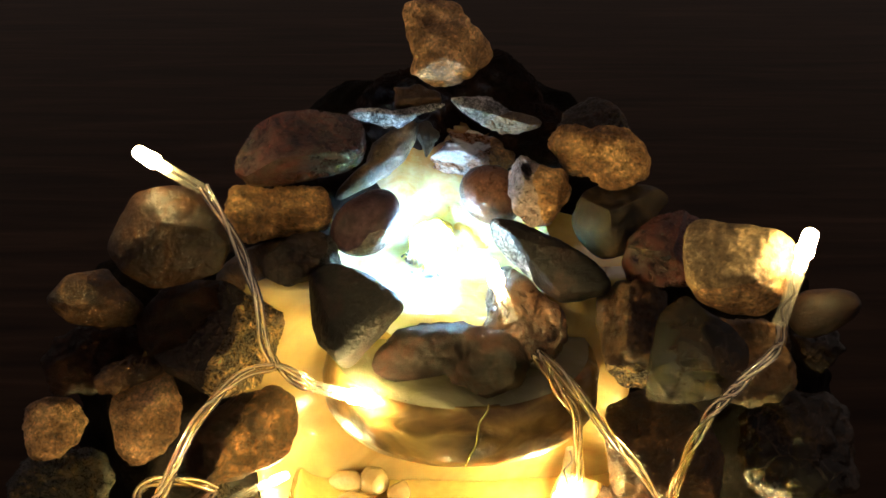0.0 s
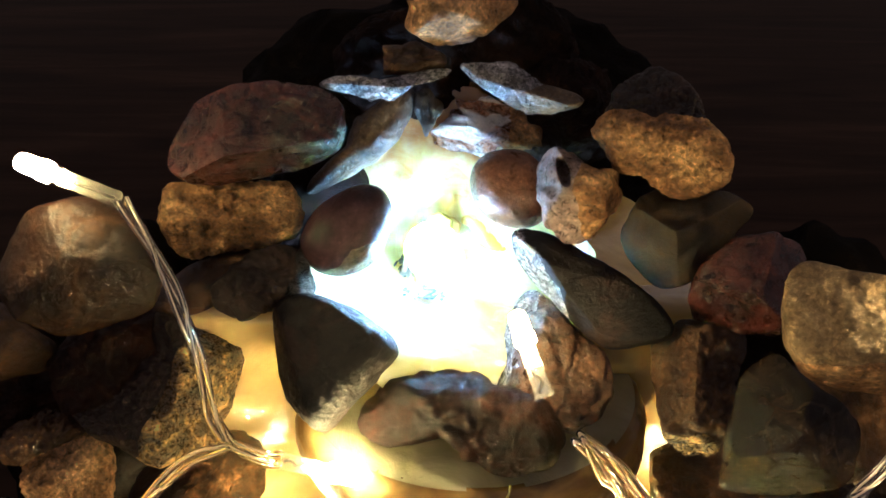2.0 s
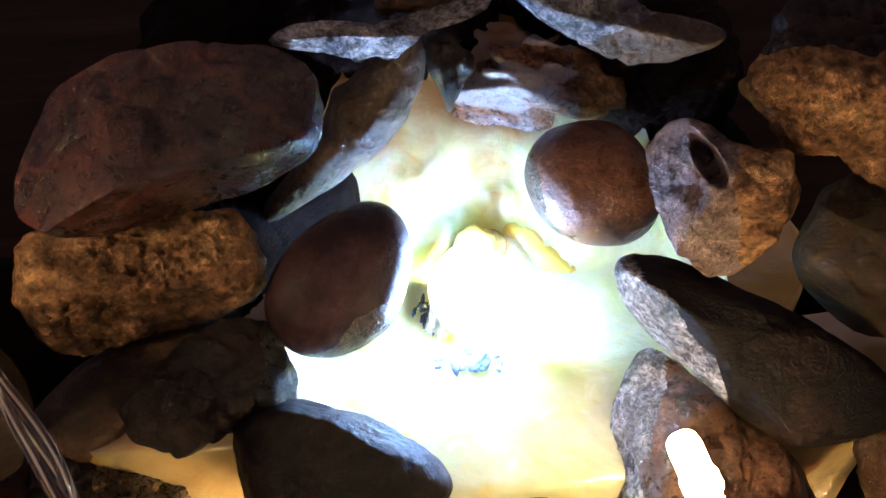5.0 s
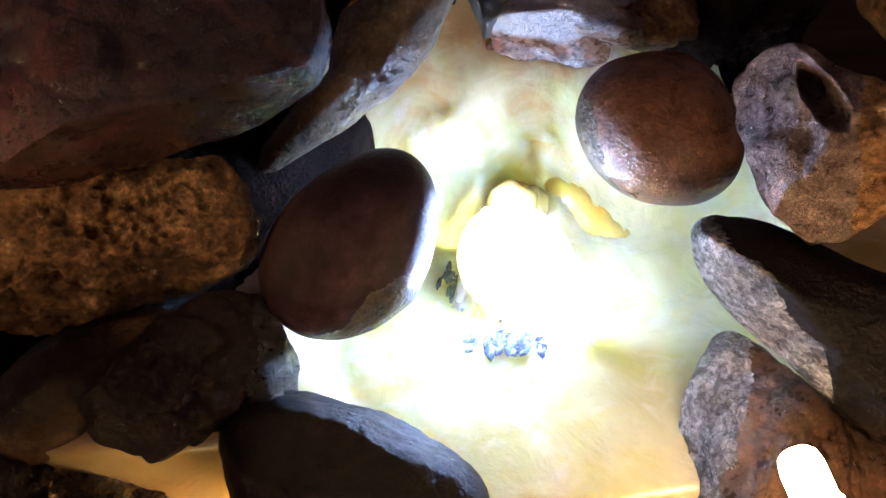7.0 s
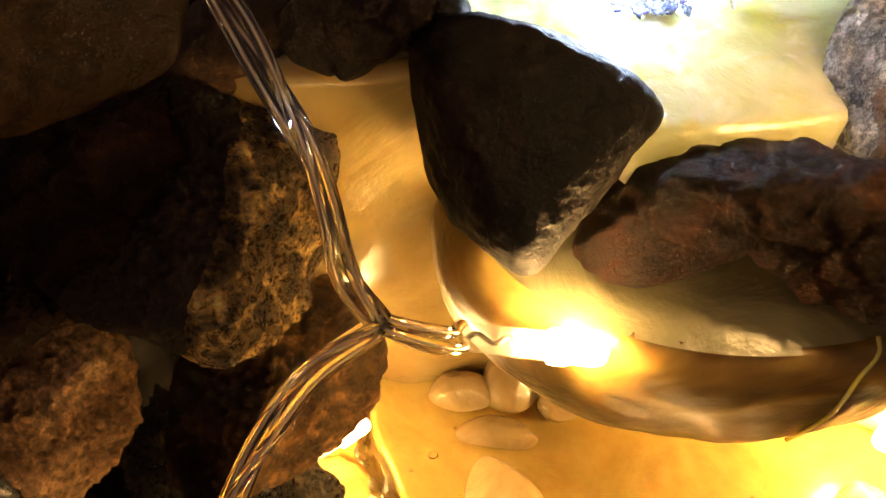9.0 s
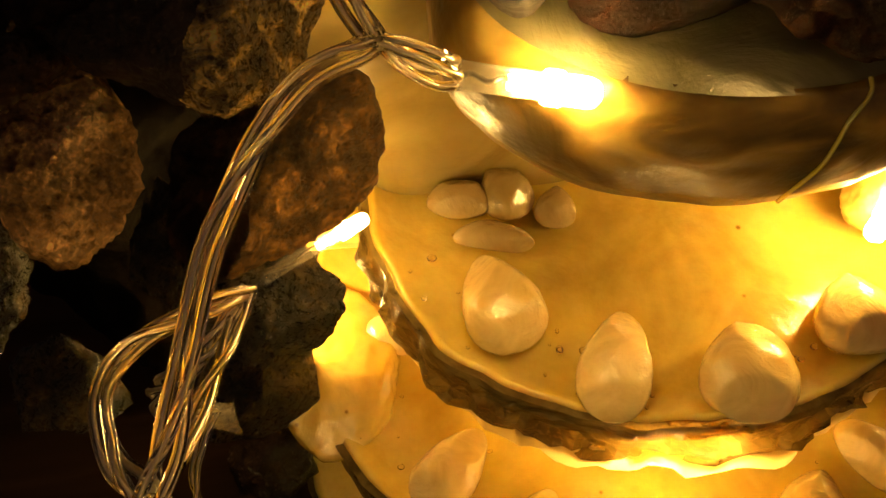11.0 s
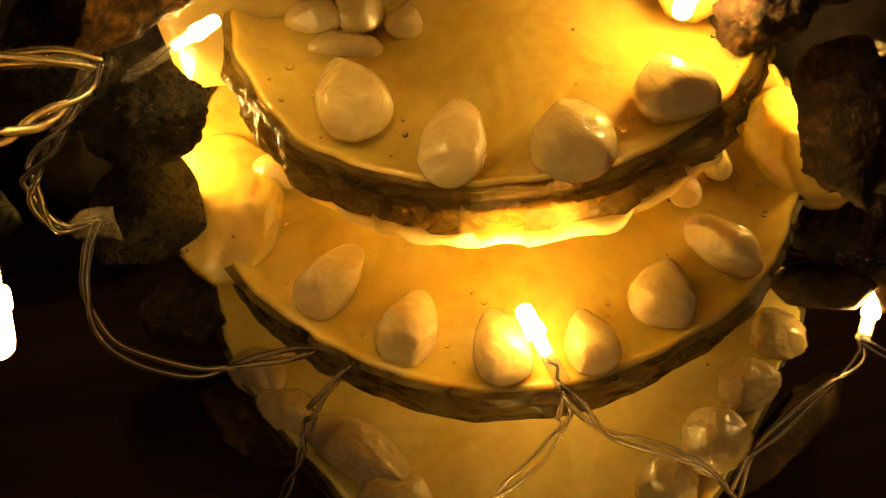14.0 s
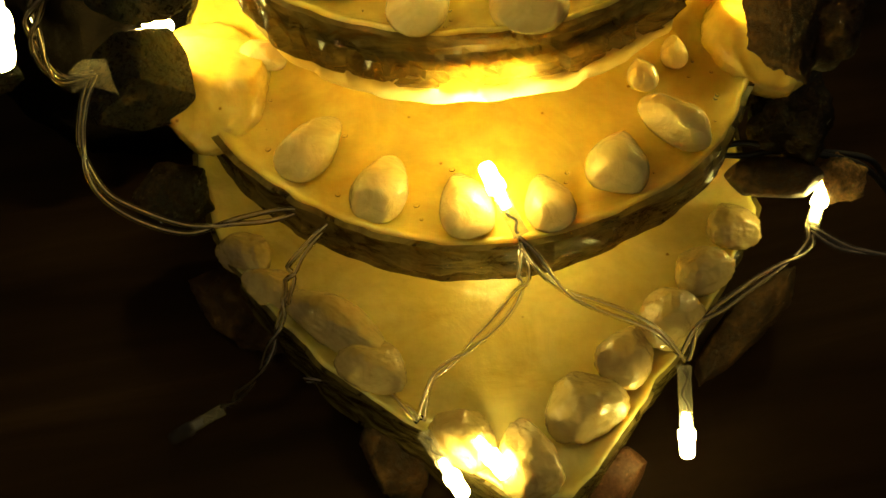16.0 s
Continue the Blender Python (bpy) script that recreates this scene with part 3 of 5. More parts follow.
def bowl(name, outline, z_top, z_low, label, seed=1, mat=None, taper=0.93, drop=0.003, lip=0.985):
    """A resin tray: a floor below a wavy rim and a lip at the lower edge; a smoky rim runs round it as a part of its own. outline: a function of 0..1."""
    n = 200
    pts = [Vector(outline(k / n)) for k in range(n)]
    c = Vector((sum(p.x for p in pts) / n, sum(p.y for p in pts) / n))
    pts = [c + (p - c) * (1 + 0.02 * noise.noise(Vector((p.x * 45, p.y * 45, seed))) + 0.012 * noise.noise(Vector((p.x * 150, p.y * 150, seed)))) for p in pts]
    h = z_top - z_low

    calm = 0.45 if taper > 0.94 else 1.0

    def ring(bm, s, z, wob=0.0, wz=0.0, front=0.0):
        r = []
        wob, wz = wob * calm, wz * calm
        for p in pts:
            near = max(0.0, 1 - ((p.x - 0.006) / front) ** 4) if front else 1.0
            q = c + (p - c) * (0.955 + (s - 0.955) * near if front else s)
            w = noise.noise(Vector((q.x * 90, q.y * 90, z * 60 + seed)))
            w2 = noise.noise(Vector((q.x * 300, q.y * 300, z * 190 + seed)))
            if 0.025 < wob < 0.055 and not front:
                chip = noise.cell(Vector((q.x * 210, q.y * 210, z * 230 + seed)))
                w2 += 0.9 * (chip - 0.5)
            q = c + (q - c) * (1 + wob * (w + 0.6 * w2))
            r.append(bm.verts.new((q.x, q.y, z + wz * (w + 0.8 * w2))))
        return r

    def skin(bm, levels, closed):
        rings = [ring(bm, *lv) for lv in levels]
        for a, b in list(zip(rings, rings[1:])) + ([(rings[-1], rings[0])] if closed else []):
            for k in range(n):
                bm.faces.new((a[k], a[(k + 1) % n], b[(k + 1) % n], b[k]))
        if not closed:
            bm.faces.new(rings[-1])
            bm.faces.new(rings[0][::-1])
        return bm

    lip_in = min(lip, 0.94)
    up = 0.008 if lip > 0.965 else 0.0
    levels = [(lip_in - 0.05, z_low + up + 0.0004, 0.015, 0.001), (lip_in, z_low + up, 0.01, 0.001), (lip_in, z_low + up + 0.0015, 0.01, 0.0008), (lip_in - 0.03, z_low + up + 0.003, 0.01, 0.0004), (taper - 0.02, z_low + h * 0.4, 0, 0),
              (taper, z_top - 0.006, 0, 0), (taper + 0.002, z_top - 0.0036, 0.006, 0.0005), (taper + 0.01, z_top - 0.002, 0.008, 0.0005), (taper + 0.008, z_top - 0.0008, 0.008, 0.0005), (taper - 0.004, z_top - 0.0002, 0.008, 0.0005), (taper - 0.02, z_top - 0.0006, 0.006, 0.0004), (taper - 0.05, z_top - drop * 0.7, 0.006, 0.0004), (taper - 0.09, z_top - drop, 0.006, 0.0004)]
    levels += [(s, z_top - drop * (1.05 + 0.4 * (1 - s)), 0.0, 0.0005) for s in (0.8, 0.72, 0.64, 0.56, 0.48, 0.4, 0.32, 0.24, 0.16, 0.08)]
    body = fpart(name, skin(bmesh.new(), levels, False), mat or AMBER, label)
    zb = z_low + 0.0035
    hh = z_top - zb
    outer = [(taper + 0.006, zb + hh * 0.08, 0.004, 0), (taper + 0.035, zb, 0.03, 0.0014), (0.985, zb + hh * 0.05, 0.05, 0.002), (1.0, zb + hh * 0.16, 0.045, 0.0022), (1.004, zb + hh * 0.3, 0.05, 0.002), (0.996, zb + hh * 0.45, 0.045, 0.0018),
             (0.99, zb + hh * 0.6, 0.04, 0.0016), (0.982, zb + hh * 0.74, 0.03, 0.0012), (0.972, z_top - 0.0024, 0.022, 0.001), (taper + 0.03, z_top - 0.0012, 0.012, 0.0006), (taper + 0.008, z_top - 0.0008, 0.006, 0.0004), (taper - 0.004, z_top - 0.003, 0.002, 0), (taper - 0.004, z_top - 0.007, 0.002, 0)]
    obj("rim", skin(bmesh.new(), outer, True), SMOKE, body, "smoky chipped glass rim", smooth=False)
    if lip > 0.965:
        edge = [(0.86, z_low - 0.0004, 0.0, 0.0004, 0.045), (0.965, z_low - 0.0006, 0.01, 0.0008, 0.045), (lip + 0.012, z_low - 0.0006, 0.05, 0.0022, 0.045), (lip + 0.025, z_low + 0.0015, 0.09, 0.0026, 0.045),
                (lip + 0.022, z_low + 0.0046, 0.06, 0.0022, 0.045), (0.968, z_low + 0.0072, 0.01, 0.0006, 0.045), (0.86, z_low + 0.0072, 0.0, 0.0004, 0.045)]
        part("lip", skin(bmesh.new(), edge, True), SHINE, body, "rough glowing resin lip")
    return body


def half_ellipse(cx, cy, a, b, back):
    """Front: half an ellipse; back: closed along a flatter arc."""
    def f(u):
        w = 2 * math.pi * u
        x, y = math.cos(w), math.sin(w)
        return (cx + a * x, cy - b * y) if y > 0 else (cx + a * math.copysign(abs(x) ** 0.4, x), cy - back * y)
    return f


def triangle(u):
    """The lowest tray: a rounded triangle with its point to the front."""
    corners = [(-0.084, 0.232), (-0.0775, 0.19), (-0.0555, 0.1515), (-0.026, 0.119), (-0.004, 0.097), (0.013, 0.097), (0.042, 0.1225), (0.0805, 0.158), (0.092, 0.176), (0.095, 0.235)]
    k = u * len(corners)
    i = int(k) % len(corners)
    a, b = Vector(corners[i]), Vector(corners[(i + 1) % len(corners)])
    p = a.lerp(b, k - int(k))
    c = Vector((0.005, 0.19))
    w = min(k - int(k), 1 - (k - int(k)))
    return c + (p - c) * (1 - 0.02 * max(0.0, 0.18 - w) / 0.18)


bowl("lowest_bowl", triangle, 0.040, 0.008, "pale amber resin tray with milky pebbles along its edge", 4, PALE, taper=0.965, lip=0.95)
bowl("lower_bowl", half_ellipse(0.008, 0.222, 0.08, 0.0755, 0.05), 0.087, 0.068, "amber resin bowl with milky pebbles round its rim", 2, taper=0.966, lip=0.96)
bowl("middle_bowl", half_ellipse(0.006, 0.222, 0.062, 0.0515, 0.05), 0.13, 0.111, "amber resin bowl with milky pebbles round its rim", 1, taper=0.93, lip=0.974)


def upper_bowl():
    """The upper bowl: smoky, rounder below, its floor sunk under the lip stones."""
    out = half_ellipse(0.006, 0.226, 0.0455, 0.0345, 0.02)
    n = 160
    bm = bmesh.new()
    rings = []
    for s, z in ((0.6, 0.1655), (0.88, 0.1658), (0.96, 0.1672), (0.995, 0.171), (1.0, 0.177), (0.992, 0.1815), (0.972, 0.1848), (0.94, 0.187), (0.905, 0.1882), (0.87, 0.1884), (0.84, 0.187), (0.5, 0.184), (0.1, 0.184)):
        r = []
        for k in range(n):
            x, y = out(k / n)
            p = Vector((0.004 + (x - 0.004) * s, 0.226 + (y - 0.226) * s, z))
            w = noise.noise(p * 70) + 0.5 * noise.noise(p * 190)
            p += Vector((x - 0.004, y - 0.226, 0)).normalized() * w * 0.0012 + Vector((0, 0, 0.0008 * w))
            r.append(bm.verts.new(p))
        rings.append(r)
    for a, b in zip(rings, rings[1:]):
        for k in range(n):
            bm.faces.new((a[k], a[(k + 1) % n], b[(k + 1) % n], b[k]))
    bm.faces.new(rings[-1])
    bm.faces.new(rings[0][::-1])
    body = fpart("upper_bowl", bm, SMOKE_BOWL, "cracked smoky amber glass bowl below the pool")
    line = []
    for k, (scale, z) in enumerate(((0.87, 0.1888), (0.93, 0.1878), (0.972, 0.1852), (0.992, 0.1815), (1.0, 0.177), (0.997, 0.172), (0.975, 0.1682))):
        x = 0.0135 - 0.0011 * k + 0.0006 * math.sin(k * 2.1)
        line.append((x, 0.226 - 0.0345 * scale * math.sqrt(1 - ((x - 0.006) / 0.0455) ** 2) - 0.0004, z + 0.0002))
    line = spline(line, 6)
    bm = bmesh.new()
    last = None
    for s in (0.02, 0.2, 0.4, 0.6, 0.7, 0.79, 0.84, 0.88, 0.905):
        r = []
        for k in range(n):
            x, y = out(k / n)
            p = Vector((0.004 + (x - 0.004) * s, 0.226 + (y - 0.226) * s, 0.189 - 0.0006 * max(0.0, s - 0.79) / 0.115))
            p.z += 0.0006 * (1 - s) * noise.noise(p * 120)
            r.append(bm.verts.new(p))
        if last:
            for k in range(n):
                bm.faces.new((last[k], last[(k + 1) % n], r[(k + 1) % n], r[k]))
        last = r
    part("water_surface", bm, CLOUDY, body, "cloudy pale green water in the bowl")
    part("crack", tube(bmesh.new(), line, 0.00035, 6), AMBER, body, "pale mended crack")
    return body


upper_bowl()

# resin column between the tiers
bm = bmesh.new()
bmesh.ops.create_cone(bm, cap_ends=True, segments=64, radius1=1, radius2=0.92, depth=1)
bmesh.ops.subdivide_edges(bm, edges=[e for e in bm.edges if abs(e.verts[0].co.z - e.verts[1].co.z) > 0.5], cuts=14)
for v in bm.verts:
    v.co = Vector((0.002 + v.co.x * 0.07, 0.278 + v.co.y * 0.046, 0.1 + v.co.z * 0.19))
lumpy(bm, 0.002, 80, 11)
fpart("resin_column", bm, AMBER, "amber resin column behind the bowls")

# flat resin wall behind the upper bowl
bm = bmesh.new()
bmesh.ops.create_grid(bm, x_segments=40, y_segments=30, size=0.5)
for v in bm.verts:
    x, z = v.co.x, v.co.y
    v.co = Vector((-0.002 + x * 0.132, 0.2285 + 0.012 * abs(x) ** 2 + 0.0012 * noise.noise(Vector((x * 9, z * 9, 4))), 0.158 + z * 0.104))
back = bmesh.ops.extrude_face_region(bm, geom=bm.faces[:])
bmesh.ops.translate(bm, vec=(0, 0.012, 0), verts=[e for e in back["geom"] if isinstance(e, bmesh.types.BMVert)])
for v in bm.verts:
    v.co.z = min(v.co.z, 0.2015 + 0.007 * min(1.0, max(0.0, (abs(v.co.x) - 0.03) / 0.008)))
bmesh.ops.recalc_face_normals(bm, faces=bm.faces[:])
fpart("resin_wall", bm, WALL_RESIN, "flat amber resin wall behind the upper bowl")

# the pool's basin: a flat floor, and a lumpy wall that slopes up behind
bm = bmesh.new()
rings = []
for i in range(40):
    s = i / 39
    ring = []
    for k in range(120):
        w = 2 * math.pi * k / 120
        back = max(0.0, math.sin(w))
        x, y = math.cos(w) * (0.038 if math.cos(w) > 0 else 0.036) * s, math.sin(w) * (0.036 + 0.014 * back) * s
        rise = max(0.0, s * back - 0.30) * 0.062 + max(0.0, s - 0.8) * 0.04 * abs(math.cos(w)) ** 8
        p = Vector((0.0 + x, 0.248 + y, 0.2045 + rise - 1.3 * max(0.0, 0.0285 * -1 - y) * (back == 0)))
        bump_up = min(1.0, rise * 120)
        dent = noise.voronoi(p * 260)[0][0]
        p.z -= 0.0016 * bump_up * max(0.0, 0.34 - dent) / 0.34
        p.z += (0.0004 + 0.0022 * bump_up) * noise.noise(p * 150) + (0.0003 + 0.0015 * bump_up) * noise.noise(p * 420)
        ring.append(bm.verts.new(p))
    rings.append(ring)
for a, b in zip(rings, rings[1:]):
    for k in range(120):
        bm.faces.new((a[k], a[(k + 1) % 120], b[(k + 1) % 120], b[k]))
bmesh.ops.remove_doubles(bm, verts=bm.verts[:], dist=1e-5)
fpart("pool_basin", bm, CREAM, "cream resin basin of the lit pool")

# ---- the lamp in the pool, and the water that runs over it ----
lamp = empty("pool_lamp", (0.0, 0.25, 0.204), "cold white lamp glowing behind the pool's spout", "lamp")
bm = bmesh.new()
bmesh.ops.create_icosphere(bm, subdivisions=5, radius=1)
for v in bm.verts:
    v.co *= 1 + 0.16 * noise.noise(v.co * 1.9) + 0.1 * noise.noise(v.co * 4.3)
bmesh.ops.transform(bm, matrix=Matrix.Translation((-0.0056, 0.0012, 0.0092)) @ pose(0, 0, 0, 28, 0, 0) @ Matrix.Diagonal((0.0052, 0.0068, 0.0022, 1)), verts=bm.verts[:])
part("lens", bm, POOL_LAMP, lamp)
# added cup, unseen: blocks the lamp's downward light from the basin floor
bm = bmesh.new()
bmesh.ops.create_icosphere(bm, subdivisions=4, radius=1)
bmesh.ops.delete(bm, geom=[v for v in bm.verts if v.co.z > -0.3], context="VERTS")
bmesh.ops.solidify(bm, geom=bm.faces[:], thickness=-0.12)
bmesh.ops.transform(bm, matrix=Matrix.Translation((-0.0056, 0.0012, 0.0092)) @ pose(0, 0, 0, 28, 0, 0) @ Matrix.Diagonal((0.0057, 0.0073, 0.0036, 1)), verts=bm.verts[:])
part("housing", bm, PALE, lamp, "added resin cup that keeps the lamp's light off the floor")
bm = bmesh.new()
for x, y, z, a, b, c in ((-0.0021, 0.0118, 0.0082, 0.0038, 0.0034, 0.0036), (0.0006, 0.0128, 0.007, 0.0028, 0.0028, 0.003)):
    for v in bmesh.ops.create_icosphere(bm, subdivisions=4, radius=1)["verts"]:
        k = 1 + 0.14 * noise.noise(v.co * 1.7 + Vector((x * 900, 0, 0))) + 0.05 * noise.noise(v.co * 4.1)
        v.co = Vector((x + a * k * v.co.x, y + b * k * v.co.y, z + c * k * v.co.z))
part("spout", bm, PALE, lamp, "lumpy yellow resin mouth of the spout")
bm = tube(bmesh.new(), spline([(0.0035, 0.0225, 0.006), (0.0067, 0.0191, 0.004), (0.0114, 0.0151, 0.0004), (0.0157, 0.0117, -0.0022), (0.0182, 0.0075, -0.0034)], 10), [0.002 + 0.0016 * math.sin(math.pi * k / 40) for k in range(41)], 16)
lumpy(bm, 0.0004, 150, 5)
ridge = fpart("resin_ridge", bm, AMBER, "yellow resin ridge beside the spout")
for v in ridge.data.vertices:
    v.co += Vector((0, 0.25, 0.204))


def water_material(name, colour, clear_share, glow_share):
    """A thin film of water full of light: partly clear, partly milky, with gloss."""
    m, nt, lk, bs = nodes_of(name)
    bs.inputs["Base Color"].default_value = (*colour, 1)
    bs.inputs["Roughness"].default_value = 0.06
    milky, clear_part = nt.new("ShaderNodeBsdfTranslucent"), nt.new("ShaderNodeBsdfTransparent")
    milky.inputs[0].default_value = (*colour, 1)
    one, two = nt.new("ShaderNodeMixShader"), nt.new("ShaderNodeMixShader")
    one.inputs[0].default_value, two.inputs[0].default_value = glow_share, clear_share
    lk.new(bs.outputs[0], one.inputs[1])
    lk.new(milky.outputs[0], one.inputs[2])
    lk.new(one.outputs[0], two.inputs[1])
    lk.new(clear_part.outputs[0], two.inputs[2])
    lk.new(two.outputs[0], nt["Material Output"].inputs[0])
    return m


WATER = water_material("water", (0.8, 0.84, 0.9), 0.62, 0.4)
FOAM = water_material("foaming water", (0.85, 0.88, 0.95), 0.3, 0.6)


def fall_point(u, v):
    """A point of the falling sheet: u down the fall, v across it."""
    x = -0.0028 + v * (0.0028 + 0.0062 * u ** 0.6) - 0.0008 * u
    y = 0.2535 - (0.0098 + 0.0036 * v) * u ** 0.8 + 0.0025 * v * v
    z = 0.2165 - 0.0115 * u ** 1.7 + 0.002 * math.cos(v * 1.5)
    w = noise.noise(Vector((x * 1100, u * 3, 1))) * 0.0008 * (0.4 + u)
    return Vector((x, y - w, z + w))


fall = empty("water_fall", (-0.003, 0.245, 0.205), "thin sheet of lit water running into the pool", "water")
fall_seat = Matrix.Translation((0.003, -0.245, -0.205))
bm = bmesh.new()
rows = []
for i in range(28):
    u = i / 27
    rows.append([bm.verts.new(fall_point(u * (1 + 0.12 * noise.noise(Vector((k * 0.31, 0, 2))) + 0.1 * noise.noise(Vector((k * 0.9, 0, 5)))), k / 20 - 1)) for k in range(41)])
for a, b in zip(rows, rows[1:]):
    for k in range(40):
        bm.faces.new((a[k], a[k + 1], b[k + 1], b[k]))
bmesh.ops.solidify(bm, geom=bm.faces[:], thickness=0.0006)
part("sheet", bm, WATER, fall).matrix_parent_inverse = fall_seat
rng = random.Random(8)
for k in range(9):
    v = 1.0 - 0.09 * k if k < 4 else rng.uniform(-0.95, 0.6)
    first, last = rng.uniform(0.1, 0.35), rng.uniform(0.85, 1.05) + (0.12 if k < 3 else 0)
    line = [fall_point(first + (last - first) * i / 15, v + 0.03 * math.sin(i * 0.7 + k)) + Vector((0, -0.0002, 0.0005)) for i in range(16)]
    size = rng.uniform(0.0004, 0.0008)
    part("rivulet", tube(bmesh.new(), line, [size * (0.5 + 0.8 * i / 15) * (1 if i < 14 else 0.6) for i in range(16)], 8), FOAM, fall).matrix_parent_inverse = fall_seat

bm = bmesh.new()
rings = []
for i in range(30):
    u = i / 29
    r = 0.0008 + 0.009 * u
    row = []
    for k in range(64):
        a = 2 * math.pi * k / 64
        x, y = -0.006 + r * 1.2 * math.cos(a), 0.2425 + r * 0.8 * math.sin(a)
        lift = 0.0016 * (1 - u) ** 1.5 * (noise.noise(Vector((x * 600, y * 600, 3))) + 0.7 * noise.noise(Vector((x * 1500, y * 1500, 5))) + 0.4)
        row.append(bm.verts.new((x, y, 0.2052 + lift - 0.0016 * u ** 5)))
    rings.append(row)
for a, b in zip(rings, rings[1:]):
    for k in range(64):
        bm.faces.new((a[k], a[(k + 1) % 64], b[(k + 1) % 64], b[k]))
RIPPLE, nt, lk, bs = nodes_of("rippled water")
bs.inputs["Base Color"].default_value, bs.inputs["Roughness"].default_value = (0.1, 0.11, 0.13, 1), 0.05
see, both = nt.new("ShaderNodeBsdfTransparent"), nt.new("ShaderNodeMixShader")
both.inputs[0].default_value = 0.82
lk.new(bs.outputs[0], both.inputs[1])
lk.new(see.outputs[0], both.inputs[2])
lk.new(both.outputs[0], nt["Material Output"].inputs[0])
tagged(obj("splash", bm, RIPPLE), "ripples of water where the fall meets the pool", "water")


DARK_WATER = water_material("dark mirroring water", (0.1, 0.13, 0.26), 0.3, 0.25)
rng = random.Random(4)
bm = bmesh.new()
for sd in range(90):
    gx, gy, wide, tall = (-0.0062, 0.2424, 0.0032, 0.0017) if sd < 62 else (-0.0112, 0.2535, 0.0016, 0.0022)
    cx, cy = gx + wide * rng.gauss(0, 0.75), gy + tall * rng.gauss(0, 0.7)
    rx, ry = rng.uniform(0.0002, 0.0007), rng.uniform(0.0003, 0.0011)
    for v in bmesh.ops.create_icosphere(bm, subdivisions=3, radius=1)["verts"]:
        q = v.co * 1.3 + Vector((sd * 7, 0, 0))
        k = 1 + 0.5 * noise.noise(q) + 0.3 * noise.noise(q * 2.4)
        v.co = Vector((cx + v.co.x * rx * k + 0.4 * v.co.y * ry, cy + v.co.y * ry * k, 0.2056 + v.co.z * 0.00025 * k))
tagged(obj("wavelets", bm, DARK_WATER), "dark blue wavelets in the splashing water", "water", kind="stuff")


# ---- pebbles ----
def pebble(tray, at, turn, size):
    k = int(abs(at[0]) * 1e5 + at[1] * 3e5) % 997
    h = 0.8 * min(size)
    bm = rock_mesh(k, "worn" if tray == "b3" else "smooth", (size[0] * 1.05, size[1] * 1.08, h), ((50 + k % 80, 0.74, 40), (-60 - k % 50, 0.78, 30)), 5)
    for v in bm.verts:
        v.co.x *= 1 - 0.28 * v.co.y / size[1]
    ob = obj("pebble", bm, AMBER_PEBBLE if tray == "b3" or (tray == "b1" and at[1] > 0.21) else PEBBLE, m=pose(at[0], at[1], at[2] - 0.3 * h, (k % 13) - 6, (k % 11) - 5, turn))
    return tagged(ob, "milky white pebble set in the amber resin bowl", "pebble", "pebbles in the bowls")


# ---- drops of water on the resin ----
rng = random.Random(21)
bm = bmesh.new()
for cx, cy, a, b, z, count in ((0.008, 0.222, 0.08, 0.0755, 0.0854, 46), (0.006, 0.222, 0.062, 0.0515, 0.1284, 34)):
    for _ in range(count):
        w, out, r = rng.uniform(0.15, 0.95) * math.pi, rng.uniform(0.68, 0.94), rng.uniform(0.00025, 0.0007)
        at = Matrix.Translation((cx + a * out * math.cos(w), cy - b * out * math.sin(w), z + 0.0012 * max(0.0, out - 0.84) / 0.1))
        bmesh.ops.create_icosphere(bm, subdivisions=2, radius=r, matrix=at @ Matrix.Diagonal((rng.uniform(0.8, 1.5), rng.uniform(0.8, 1.3), 0.6, 1)))
tagged(obj("water_drops", bm, clear("water drop", (0.97, 0.95, 0.88), 0.03)), "small drops of water on the wet resin bowls", "water drops", kind="stuff")


# ---- fairy lights ----
def fairy_light(base, tip, label, power=40, length=0.0075, r=0.0022):
    base, tip = Vector(base), Vector(tip)
    d = (tip - base).normalized()
    th = empty("fairy_light", base, label, "fairy light", "fairy lights on the string")
    seat = Matrix.Translation(-base)

    def lp(name, line, radii, mat, lab, sides=14):
        ob = part(name, tube(bmesh.new(), line, radii, sides), mat, th, lab)
        ob.matrix_parent_inverse = seat

    a = tip - d * length
    lp("bulb", [a - d * 0.0045, a - d * 0.0003, a, a + d * 0.0004, a + d * 0.0022, a + d * 0.0026, tip - d * 0.0018, tip - d * 0.0007, tip - d * 0.0002, tip], [r * 0.45, r * 0.62, r, r * 1.06, r * 1.06, r * 0.92, r * 0.92, r * 0.8, r * 0.55, r * 0.25], bulb_material(power) if power else BULB_OFF, "")
    lp("sleeve", [base, base + d * 0.001, a], [r * 0.95, r * 0.84, r * 0.8], SLEEVE, "clear plastic sleeve")
    side = d.cross(Vector((0.2, 0.3, 0.9))).normalized()
    span = (a - d * 0.0046 - base).length
    lp("lead", [base + d * (0.0008 + span * k / 9) + side * r * 0.4 * math.sin(k * 1.1 + base.x * 900) for k in range(10)], r * 0.17, SLEEVE_CORE, "thin dark lead")
    return th


